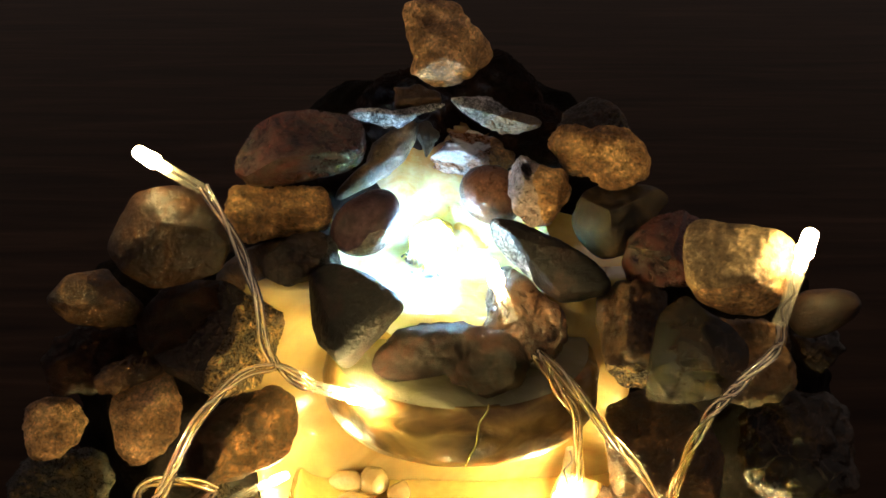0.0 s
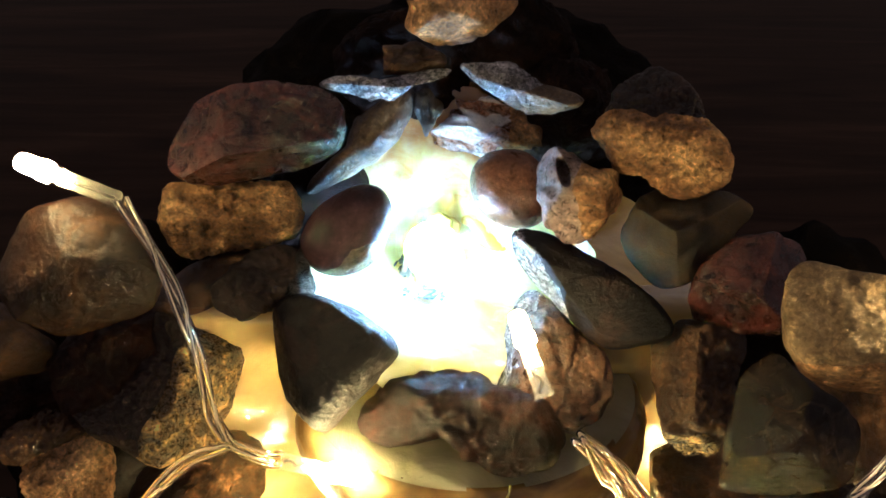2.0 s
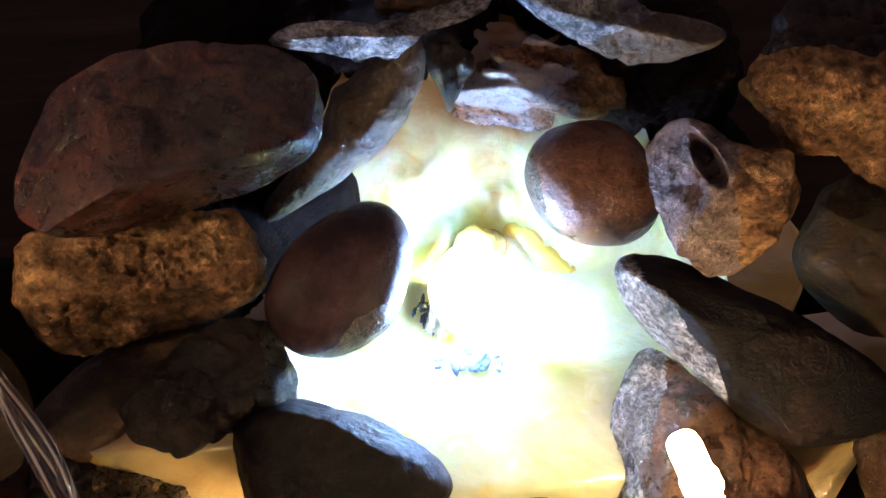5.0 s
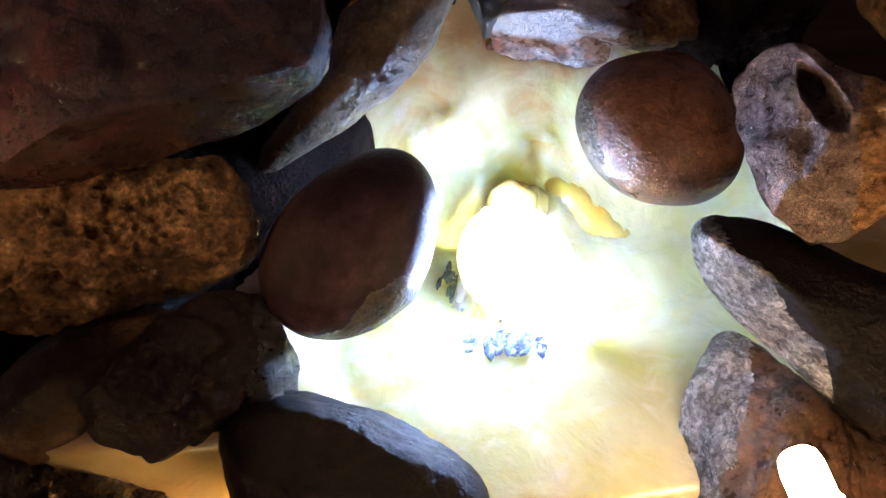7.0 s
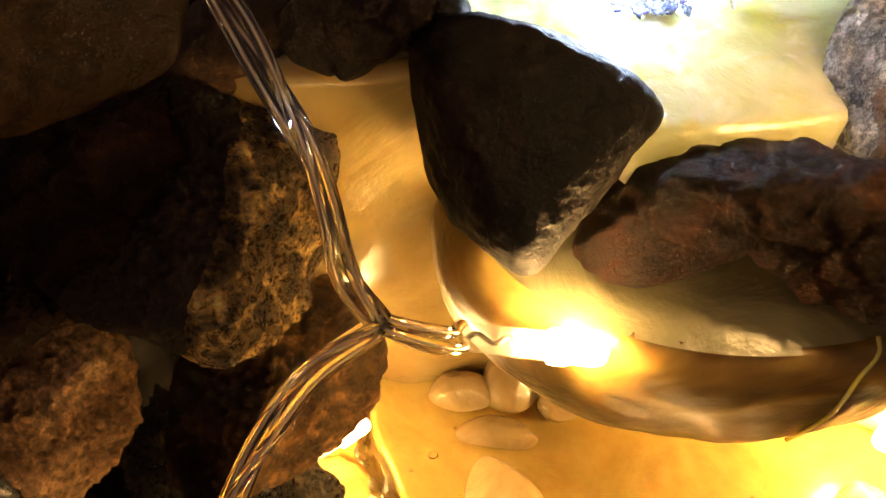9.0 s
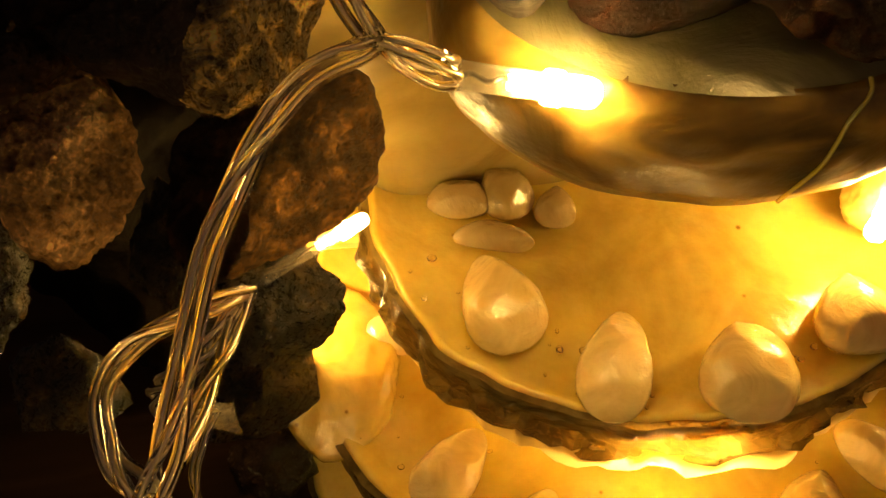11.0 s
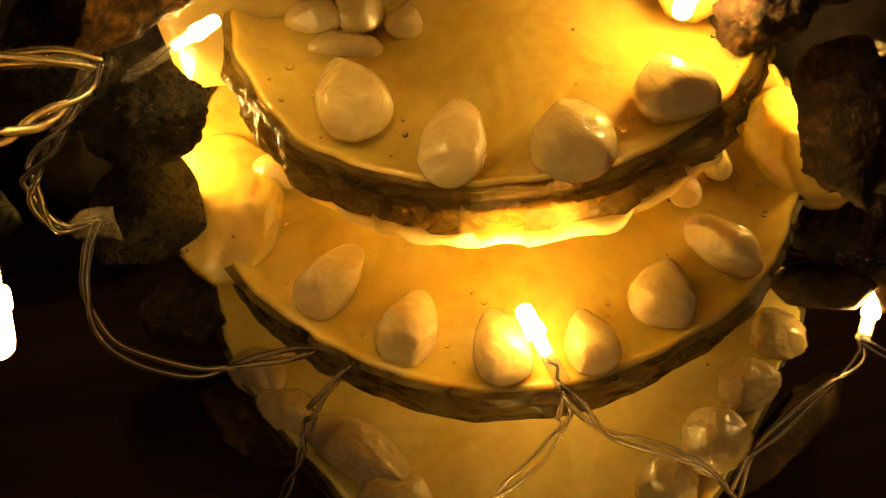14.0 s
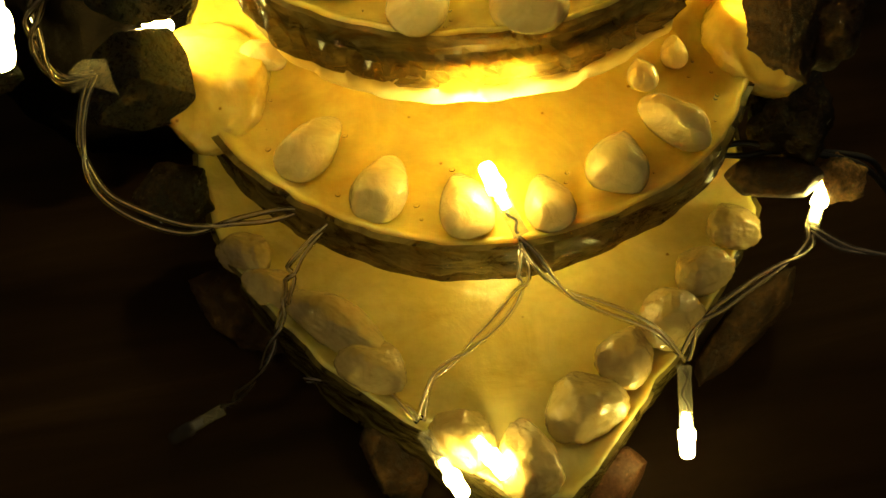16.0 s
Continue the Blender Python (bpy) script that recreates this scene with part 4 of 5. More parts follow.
def wire(points, label="clear twisted wire of a fairy light string", strands=3, r=0.0007, spread=0.00105, turns=100):
    line = spline(points, 12)
    th = empty("wire", line[0], label, "wire", "wires of the light string")
    seat = Matrix.Translation(-line[0])
    ref = Vector((0.3, 0.2, 0.9))
    lengths = [0.0]
    for a, b in zip(line, line[1:]):
        lengths.append(lengths[-1] + (b - a).length)
    for s in range(strands):
        out = []
        for i, q in enumerate(line):
            d = (line[min(i + 1, len(line) - 1)] - line[max(i - 1, 0)]).normalized()
            u = d.cross(ref).normalized()
            v = d.cross(u)
            w = lengths[i] * turns + 2 * math.pi * s / strands + 1.2 * noise.noise(q * 60)
            sp = spread * (1 + 0.8 * noise.noise(q * 45 + Vector((s, 0, 0))))
            out.append(q + sp * (math.cos(w) * u + math.sin(w) * v))
        ob = part("strand", tube(bmesh.new(), out, r, 8), PVC, th)
        ob.matrix_parent_inverse = seat
        ob2 = part("core", tube(bmesh.new(), out, r * 0.22, 5), COPPER, th, "copper core")
        ob2.matrix_parent_inverse = seat
    return th


def lump(at, dims, seed, material):
    bm = rock_mesh(seed, "worn", dims, ((-90, 0.7, 50), (60, 0.6, 60)), 5)
    tagged(obj("resin_lump", bm, material, m=pose(*at)), "amber resin lump lit by a fairy light", "resin lump", "resin lumps")


lump((-0.066, 0.212, 0.084), (0.016, 0.022, 0.010), 81, AMBER)
lump((0.084, 0.2, 0.084), (0.015, 0.019, 0.010), 82, AMBER)
lump((0.045, 0.2095, 0.139), (0.009, 0.006, 0.011), 83, GLOW_RESIN)
LIT = "lit warm fairy light"
fairy_light((-0.0735, 0.2335, 0.2415), (-0.087, 0.224, 0.258), LIT + " above a brown stone", 52)
fairy_light((0.090, 0.189, 0.223), (0.094, 0.192, 0.250), LIT + " beside a pale yellow stone", 48)
fairy_light((0.0186, 0.1952, 0.2196), (0.0130, 0.2093, 0.2304), LIT + " resting on a wet stone", 28)
fairy_light((-0.0385, 0.2008, 0.192), (-0.0205, 0.1984, 0.1882), LIT + " over the upper bowl", 62)
fairy_light((0.041, 0.205, 0.163), (0.037, 0.2, 0.139), LIT + " hanging into the middle bowl", 90)
fairy_light((-0.0738, 0.2055, 0.1386), (-0.0521, 0.2137, 0.1438), LIT + " at the middle bowl's side", 30, 0.006, 0.0015)
fairy_light((-0.074, 0.154, 0.19), (-0.0718, 0.1294, 0.1824), LIT + " jutting out freely", 80)
fairy_light((0.0042, 0.1474, 0.090), (-0.0017, 0.1634, 0.0985), LIT + " leaning over the lower bowl's rim", 28)
fairy_light((-0.086, 0.228, 0.102), (-0.0715, 0.2195, 0.0985), LIT + " beside a resin lump", 150)
fairy_light((0.104, 0.214, 0.101), (0.0885, 0.2035, 0.0975), LIT + " beside a resin lump", 150)
fairy_light((-0.02, 0.1795, 0.1142), (0.0105, 0.1745, 0.1142), LIT + " under the middle bowl", 30, 0.018)
fairy_light((0.03, 0.19, 0.062), (0.006, 0.182, 0.061), LIT + " under the lower bowl", 34)
fairy_light((-0.012, 0.115, 0.049), (-0.0062, 0.104, 0.047), LIT + " among the lowest bowl's pebbles", 34)
fairy_light((0.095, 0.157, 0.05), (0.1008, 0.1673, 0.0577), LIT + " between dark stones", 36)
fairy_light((0.0448, 0.1225, 0.052), (0.0418, 0.1018, 0.0399), LIT + " hanging over the table", 36)
fairy_light((-0.0244, 0.1203, 0.0412), (-0.0174, 0.1012, 0.0464), LIT + " at the lowest bowl's point", 34)
fairy_light((-0.0834, 0.1516, 0.005), (-0.1004, 0.145, 0.004), "unlit fairy light lying on the table", 0)

wire([(-0.071, 0.231, 0.243), (-0.060, 0.217, 0.232), (-0.053, 0.205, 0.222), (-0.051, 0.200, 0.210), (-0.048, 0.197, 0.203)])
wire([(-0.048, 0.197, 0.203), (-0.0445, 0.1955, 0.2025), (-0.04, 0.1965, 0.1985), (-0.0385, 0.2005, 0.1935)], "clear wire looped into a knot at a lamp's base", 2)
wire([(-0.048, 0.197, 0.203), (-0.0455, 0.1985, 0.1975), (-0.0415, 0.2, 0.193), (-0.0385, 0.2008, 0.192)], "clear wire looped into a knot at a lamp's base", 2)
wire([(-0.048, 0.197, 0.203), (-0.057, 0.190, 0.204), (-0.066, 0.176, 0.200), (-0.071, 0.163, 0.192), (-0.074, 0.154, 0.190)])
wire([(0.026, 0.192, 0.211), (0.033, 0.193, 0.197), (0.039, 0.195, 0.185), (0.043, 0.198, 0.157)])
wire([(0.026, 0.192, 0.211), (0.035, 0.193, 0.201), (0.046, 0.188, 0.187), (0.056, 0.183, 0.176), (0.063, 0.181, 0.166)])
wire([(0.090, 0.189, 0.223), (0.089, 0.186, 0.216), (0.077, 0.176, 0.213), (0.070, 0.176, 0.200), (0.066, 0.177, 0.179), (0.066, 0.179, 0.167)])
wire([(-0.071, 0.194, 0.157), (-0.074, 0.187, 0.166), (-0.080, 0.178, 0.176), (-0.082, 0.169, 0.182), (-0.079, 0.160, 0.186), (-0.074, 0.154, 0.190)])
wire([(-0.071, 0.194, 0.157), (-0.073, 0.189, 0.156), (-0.074, 0.171, 0.170), (-0.074, 0.159, 0.182)], strands=2)
wire([(-0.071, 0.194, 0.157), (-0.080, 0.188, 0.149), (-0.091, 0.190, 0.134), (-0.093, 0.191, 0.117), (-0.086, 0.194, 0.113)])
wire([(-0.086, 0.194, 0.113), (-0.090, 0.189, 0.108), (-0.093, 0.183, 0.099), (-0.089, 0.174, 0.091), (-0.075, 0.170, 0.081), (-0.060, 0.171, 0.079), (-0.045, 0.170, 0.081)], strands=2)
wire([(-0.038, 0.166, 0.082), (-0.050, 0.160, 0.072), (-0.056, 0.157, 0.054), (-0.067, 0.149, 0.034), (-0.082, 0.152, 0.006)], strands=2)
wire([(0.004, 0.147, 0.088), (0.005, 0.144, 0.074), (-0.001, 0.139, 0.066), (-0.011, 0.135, 0.057), (-0.020, 0.132, 0.050), (-0.025, 0.124, 0.043)], strands=2)
wire([(0.004, 0.147, 0.088), (0.013, 0.140, 0.075), (0.024, 0.137, 0.066), (0.038, 0.131, 0.059), (0.045, 0.124, 0.053)], strands=2)
wire([(0.045, 0.124, 0.053), (0.052, 0.132, 0.056), (0.071, 0.142, 0.052), (0.092, 0.152, 0.047), (0.095, 0.157, 0.050)], strands=2)
wire([(0.095, 0.157, 0.050), (0.106, 0.151, 0.045), (0.124, 0.148, 0.040)], strands=2)
wire([(-0.025, 0.124, 0.043), (-0.032, 0.135, 0.037), (-0.042, 0.142, 0.033), (-0.055, 0.148, 0.025)], strands=2)

# two thin black cables that leave the lower bowl's side
RUBBER = plain("black cable rubber", (0.012, 0.011, 0.01), 0.35, 0.0, 0.2)
for points in (((0.06, 0.19, 0.062), (0.068, 0.181, 0.064), (0.0785, 0.18, 0.0645), (0.0873, 0.1767, 0.064), (0.0995, 0.1739, 0.062), (0.113, 0.17, 0.058), (0.13, 0.168, 0.04)),
               ((0.061, 0.191, 0.059), (0.0695, 0.182, 0.06), (0.0795, 0.179, 0.0595), (0.0892, 0.1779, 0.0605), (0.116, 0.1742, 0.056), (0.132, 0.174, 0.038))):
    tagged(obj("cable", tube(bmesh.new(), spline(points, 8), 0.0009, 10), RUBBER), "thin black cable beside the lower bowl", "cable", "black cables")

# a curled clear tag that hangs at the wire
bm = bmesh.new()
rows = []
for i in range(14):
    u = i / 13
    row = []
    for k in range(7):
        v = k / 6 - 0.5
        w = 0.004 + 0.0035 * u
        row.append(bm.verts.new((-0.0915 + 0.0105 * u, 0.1925 + v * w * 0.5 - 0.002 * u, 0.1135 + 0.0045 * u + 0.0022 * math.sin(3.4 * u) + v * w - 0.006 * v * v * (1 + u))))
    rows.append(row)
for a, b in zip(rows, rows[1:]):
    for k in range(6):
        bm.faces.new((a[k], a[k + 1], b[k + 1], b[k]))
bmesh.ops.solidify(bm, geom=bm.faces[:], thickness=0.0003)
tagged(obj("plastic_tag", bm, SLEEVE), "curled clear plastic tag hanging at the wire", "tag")

# ---- stones ----
hewn_stone(1, "hewn", "tan_dark", (0.0005, 0.2728, 0.274), (73, 0, 0), ((-13.2, 3.8), (-9.4, -3.8), (-11.9, -9.2), (-3.4, -14), (1.9, -16), (5.2, -13.1), (11.6, -8.1), (18.1, -3.8), (11.5, 3.8), (5.1, 11.3), (-3.4, 14.8), (-13.5, 12)), 11, ((85, 58, 0.55), (-80, 30, 0.62), (170, 40, 0.7), (10, 45, 0.62)), "rough brown stone balanced on top of the pile")
hewn_stone(2, "hewn", "grey_wet_or_lit", (-0.0167, 0.267, 0.2519), (59, 1, -3), ((-13.8, -1.7), (-8.9, -2.6), (-2.1, -3.7), (3.4, -3.4), (9.5, 0.8), (18.6, 4.4), (17.3, 5.9), (8.2, 2.5), (-0.3, 1), (-8.8, 1.8), (-16.2, -0.3)), 6, ((90, 45, 0.5), (-90, 35, 0.6)), "thin grey slab leaning under the topmost stone")
hewn_stone(3, "hewn", "grey_wet_or_lit", (0.017, 0.261, 0.2539), (59, -4, -12), ((-11.5, 1), (-5.4, -2.7), (1.8, -5.6), (7.7, -6.1), (14.8, -2.9), (14.3, -0.6), (5, 1.2), (1.4, 3.7), (-3.4, 6.2), (-10.5, 5.5), (-15.5, 5.4)), 6, ((70, 50, 0.55), (-100, 40, 0.6)), "thin grey slate sliver propping the topmost stone", tone=("grey_tan", -70, 0, 1.2))
hewn_stone(31, "hewn", "brown_dark", (-0.0092, 0.2724, 0.2558), (61, 0, -5), ((-6.8, -3.6), (1.2, -3.9), (9.2, -1.1), (7.3, 1.7), (1.1, 4.3), (-6.9, 3)), 5, ((90, 50, 0.6),), "small dark stone wedged beneath the topmost stone")
hewn_stone(4, "faceted", "red_brown", (-0.046, 0.256, 0.2447), (55, 6, 5), ((-20.2, -9.4), (-15.8, -13), (-6.5, -12.5), (4.2, -9.8), (13.9, -6.9), (19, -4.1), (21.3, 0.9), (20.8, 7.6), (14.2, 11.7), (4.7, 12.2), (-5.8, 11.3), (-14, 6.7), (-19.5, -3.6)), 14, ((90, 62, 0.5), (-75, 30, 0.75), (150, 50, 0.66)), "dark red jasper stone, wet and chipped", level=7)
hewn_stone(5, "pitted", "tan", (-0.0542, 0.2484, 0.2254), (49, 8, 5), ((-16.2, -2.8), (-12.6, -8.9), (-8.5, -11.9), (-2.5, -9), (8.5, -7.1), (17.2, -4.1), (19.1, 0.7), (16.5, 5.7), (15.3, 9.5), (10.9, 9.4), (-0.1, 8.1), (-8.5, 7.7), (-15, 8.1), (-16.2, 3)), 10, ((-85, 42, 0.66), (90, 55, 0.62)), "tan gritty stone in the fountain wall", level=7)
hewn_stone(6, "worn", "grey_tan", (-0.0206, 0.2674, 0.2358), (55, 2, -2), ((8.4, 13.6), (3.2, 10.4), (-3.2, 5.3), (-5.7, -2.5), (-14.5, -10.9), (-17.4, -16.7), (-12.2, -13.8), (-4.4, -10.2), (2.7, -5), (8.1, 0.6), (11.5, 7.9), (12, 14.7)), 6, (), "smooth curved grey pebble beside the pool")
hewn_stone(7, "layered", "pink", (0.0112, 0.2788, 0.2322), (58, -3, -13), ((-15, -6), (-6.1, -6.8), (0.9, -8.2), (2.8, -5), (13.2, -4.2), (14.8, -2.4), (14.3, 2.4), (9.6, 5), (4.8, 7.3), (-1.6, 7.9), (-8, 6.7), (-10.4, 2.4), (-14.2, -1.2)), 9, ((-100, 35, 0.6), (60, 55, 0.66)), "orange-brown layered stone with white bands above the pool", tone=("tan", 5, 0, 6.5), level=7)
hewn_stone(32, "hewn", "grey_stone", (-0.0054, 0.2717, 0.242), (60, 1, -7), ((-2.8, -0.2), (-1.4, -4.4), (0.4, -7.8), (1.2, -5.5), (2.8, -2.3), (3.7, 1.6), (0.4, 5.4), (-3.3, 4.7)), 5, ((0, 50, 0.6),), "small brown stone chip above the pool")
hewn_stone(8, "smooth", "brown_smooth", (0.0162, 0.2587, 0.2267), (51, -7, -16), ((-10.6, -1.2), (-8.2, -6), (-3.2, -9.4), (1.9, -10.3), (7.4, -8.9), (10.1, -5.9), (10.4, -1.4), (8.4, 4.5), (4.9, 8.8), (0.2, 10.3), (-4.9, 9.5), (-9.2, 7), (-11, 3.3)), 8.5, (), "smooth reddish brown pebble beside the pool", tone=("grey_tan", 195, -10, 7.0))
hewn_stone(9, "hewn", "quartz", (0.0296, 0.2433, 0.2357), (52, -13, -24), ((-10.1, 1.7), (-6.9, -3.6), (-5.4, -8.3), (-1.6, -11.8), (3.2, -10.6), (7.1, -7.1), (9.3, -3.3), (10, 1.6), (8.9, 6.4), (2.6, 6.6), (-1.6, 9.7), (-4.7, 10.6), (-8.1, 10.2), (-10.7, 7)), 10, ((170, 45, 0.66), (-70, 45, 0.66)), "quartz stone with a dark hollow", tone=("tan", 0, 0, 3.2), pit=(-1.2, 4.6, 4.6, 1.9, -57, 5.0), level=7)
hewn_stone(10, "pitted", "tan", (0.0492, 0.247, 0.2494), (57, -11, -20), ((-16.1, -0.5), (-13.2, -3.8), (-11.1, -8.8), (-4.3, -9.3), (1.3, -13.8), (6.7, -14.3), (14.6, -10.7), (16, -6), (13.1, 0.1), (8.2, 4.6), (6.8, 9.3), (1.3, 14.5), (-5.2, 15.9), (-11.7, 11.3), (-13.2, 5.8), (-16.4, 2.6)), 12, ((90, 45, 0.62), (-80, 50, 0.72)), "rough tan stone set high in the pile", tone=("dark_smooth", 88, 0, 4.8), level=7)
hewn_stone(11, "faceted", "grey_stone", (0.0536, 0.2354, 0.2309), (51, -13, -20), ((-12.7, -5.9), (-9.6, -9.7), (-4.9, -13.3), (1.8, -12.3), (5, -9.3), (10.4, -2.2), (16, 5.5), (10.1, 9.5), (0.4, 10.8), (-5.1, 10.3), (-10.2, 7.9), (-13.8, -1.1)), 10, ((-140, 52, 0.6), (-25, 42, 0.62), (80, 50, 0.6)), "angular grey stone in the fountain wall")
hewn_stone(12, "faceted", "red_brown", (0.0673, 0.2223, 0.2257), (61, -7, -13), ((-12.2, -9.7), (-5.3, -10.6), (5.4, -9.9), (11, -7.3), (12.5, 1.1), (10.1, 9.4), (4.4, 12.3), (-4.1, 10.5), (-11.5, 4.3), (-13.6, -3.4)), 10, ((-130, 50, 0.6), (30, 45, 0.62), (110, 50, 0.64)), "dark red angular stone")
hewn_stone(13, "worn", "gold", (0.0799, 0.1996, 0.2343), (60, -10, -16), ((-13.7, -4.3), (-10.5, -9.2), (-2.5, -13.2), (6.2, -13.7), (11.2, -10.4), (13.7, -1.3), (14.9, 6.2), (10.4, 9.9), (0.8, 11.6), (-10.2, 13.4), (-14, 9.8), (-14.4, 1.2)), 10, ((100, 62, 0.55), (-80, 45, 0.6), (0, 50, 0.7)), "pale yellow stone lit by a fairy light", tone=("tan", -80, 0, 4.5))
stone(14, "rough", "brown_dark", (0.0916, 0.2063, 0.1970), (54, -12, -16), (0.0150, 0.0160, 0.0116), ((-112, 0.81), (-71, 0.78), (5, 0.8), (86, 0.79), (-180, 0.85)), "dark stone below the pale yellow stone")
hewn_stone(15, "smooth", "shell_dark", (0.1069, 0.2009, 0.2187), (58, -13, -20), ((-8.7, -5.4), (-4, -8), (3.3, -5.3), (9.4, -0.5), (10.7, 4.2), (3.7, 6.6), (-5.4, 5.9), (-9.3, 1.1)), 6, (), "dark glossy curved stone at the pile's edge")
hewn_stone(16, "hewn", "glass_dark", (0.1085, 0.2009, 0.2061), (56, -14, -19), ((-4.1, -4.3), (0.1, -6.8), (6.4, -0.7), (5, 6), (-1.1, 3.7), (-7.5, 4.3)), 6, ((60, 50, 0.6), (-60, 45, 0.6)), "dark glossy stone at the pile's edge")
hewn_stone(17, "faceted", "glass_dark", (0.0701, 0.1934, 0.209), (54, -10, -13), ((-12.3, -1.6), (-13.5, -12.2), (-7.8, -14.5), (2.8, -12.9), (12.2, -8.2), (15.6, 1.3), (11.2, 7.6), (3.1, 12.4), (-2, 18.5), (-5.9, 16.9), (-9.6, 11.1)), 10, ((125, 45, 0.56), (10, 45, 0.58), (-90, 45, 0.6)), "dark translucent smoky quartz chunk")
hewn_stone(18, "hewn", "brown_dark", (0.0564, 0.2114, 0.2047), (55, -7, -10), ((-9.8, 0.9), (-8.2, -9.3), (-2.2, -17.9), (3.8, -18.7), (6.1, -10.8), (9.2, 2.6), (11.8, 11), (5.8, 14.4), (-4.1, 14.5), (-10.4, 11.1)), 10, ((160, 45, 0.6), (20, 55, 0.6), (-90, 40, 0.62)), "dark brown wet stone with bright flecks", tone=("column", -100, 10, 11))
hewn_stone(19, "pitted", "brown_dark", (0.0719, 0.2098, 0.1554), (47, -10, -10), ((-18.1, 1.7), (-16.1, -12.8), (-5.5, -21.5), (15.9, -16.1), (19.3, -0.4), (15, 12.5), (6.3, 20.1), (-6.4, 21.9), (-17.5, 16.5)), 16, ((-90, 45, 0.7), (100, 50, 0.66)), "dull brown stone beside the upper bowl")
# the silver tone paints the pool's light on this slate's edge
hewn_stone(20, "worn", "slate", (0.0327, 0.2273, 0.2194), (45, -10, -14), ((-19, 9.4), (-16.4, 4.3), (-9.4, -2.1), (-1.4, -9.9), (4.2, -13.2), (10.9, -11.9), (19, -10.1), (18.3, -4.7), (10.3, 2.4), (2.3, 7.1), (-6.8, 12.5), (-14.5, 15.1), (-19.7, 15.1)), 9, ((-143, 35, 0.74), (30, 70, 0.55), (70, 35, 0.7)), "long dark slate stone, its pool-lit edge coloured silver", tone=("grey_wet_or_lit", -143, 0, 4.4), limit=(-165, 6.0))
# its pale left side is pool light put into the colour
hewn_stone(21, "hewn", "brown_wet", (0.0237, 0.2184, 0.2034), (39, -9, -11), ((-13.9, -4.2), (-9, -10.1), (-2, -12.9), (5.9, -15.7), (12.1, -11), (14.9, -3.8), (13.3, 3.2), (7, 8.2), (1.3, 14.3), (-3.9, 19.3), (-8, 16.7), (-11.1, 10.6), (-14.4, 2.1)), 11, ((165, 35, 0.66), (20, 50, 0.66), (100, 45, 0.7)), "brown wet stone carrying a fairy light", tone=("grey_wet_or_lit", 160, 0, 8.0))
hewn_stone(22, "hewn", "dark_wet", (0.0045, 0.2078, 0.198), (39, -17, -20), ((-25.3, -6.4), (-20, -8.7), (-14.8, -7.8), (-11.5, -4.4), (-7, -3), (-2.9, -4.7), (0.4, -8.6), (4.9, -10.3), (11.1, -13.1), (18.9, -9.8), (22.4, -3.7), (18.5, 4.9), (10.7, 7.8), (5.7, 8.3), (0.6, 10.6), (-6.1, 11.1), (-11, 13.1), (-16.8, 11.3), (-20.6, 8.8), (-25.2, 2.7), (-29.2, -2.7)), 10, ((-90, 62, 0.62), (90, 30, 0.8)), "dark rough stone forming the lip of the pool", level=7)
hewn_stone(23, "worn", "slate", (-0.0287, 0.2202, 0.206), (44, -4, -11), ((-13.7, 4.4), (-12.7, -0.4), (-12.5, -5.3), (-8.5, -11), (-2.1, -16.6), (1.4, -18.7), (6.3, -12.3), (11, -6.7), (14.9, -1.2), (17, 1.3), (16.7, 3.4), (13.3, 6.8), (7.8, 9.8), (2.4, 12.5), (-4.4, 14), (-9.3, 14), (-13.1, 11.9), (-13.9, 8.5)), 10, ((90, 80, 0.66), (200, 40, 0.72)), "dark smooth wedge stone beside the pool", level=7)
hewn_stone(24, "smooth", "plum", (-0.0251, 0.2472, 0.2218), (43, 7, -1), ((-11, -6.4), (-8.2, -10), (-3.5, -11.8), (1.3, -10.5), (6.3, -8.2), (8.7, -4.6), (10.2, -0.4), (10.9, 5.2), (9.8, 9.5), (6.9, 12.4), (3.4, 12.4), (-2.2, 9.9), (-7.1, 5.9), (-10.4, 0.4), (-11.5, -3.7)), 8.5, ((-55, 12, 0.86),), "smooth dark plum-brown pebble with a pale underside", tone=("grey_tan", -52, -4, 5.9))
# its right end is coloured paler for the light from the pool
hewn_stone(25, "hewn", "dark_smooth", (-0.0442, 0.2342, 0.2158), (35, 16, 3), ((-10.8, -7.8), (-3.7, -9.2), (4.6, -5.6), (8.3, -3.7), (12.7, -3.2), (13.6, 0.2), (13.1, 2.2), (9.8, 6.3), (6.9, 10), (3, 10.5), (-2, 8.6), (-7.7, 3.3), (-12.4, -2.4)), 8, ((-5, 22, 0.72), (90, 60, 0.62), (-120, 45, 0.62)), "dark grey stone, its pool-lit edge coloured silver", tone=("grey_lit_edge", -5, 5, 5.8))
hewn_stone(26, "worn", "amber_dark", (-0.0823, 0.2246, 0.2292), (62, 9, 16), ((-13.4, -10.2), (-4.4, -15.3), (5.3, -13.7), (15.5, -10.1), (18.1, -1.5), (14.7, 8.3), (6.9, 15), (-1.2, 16.1), (-9.1, 13), (-14.9, 5.1), (-18, -3.2)), 11, ((-80, 62, 0.55), (160, 40, 0.62), (70, 50, 0.72)), "large brown stone with a pale ridge")
hewn_stone(27, "worn", "brown_dark", (-0.1067, 0.2206, 0.2091), (58, 12, 19), ((-7.9, -6.5), (2, -8.4), (12.1, -7.7), (14.5, -1.2), (7.8, 4.5), (2.7, 10.4), (-8.7, 7.5), (-14.3, 0.6)), 10, ((90, 55, 0.6), (-80, 40, 0.6)), "wet brown stone at the pile's outer edge")
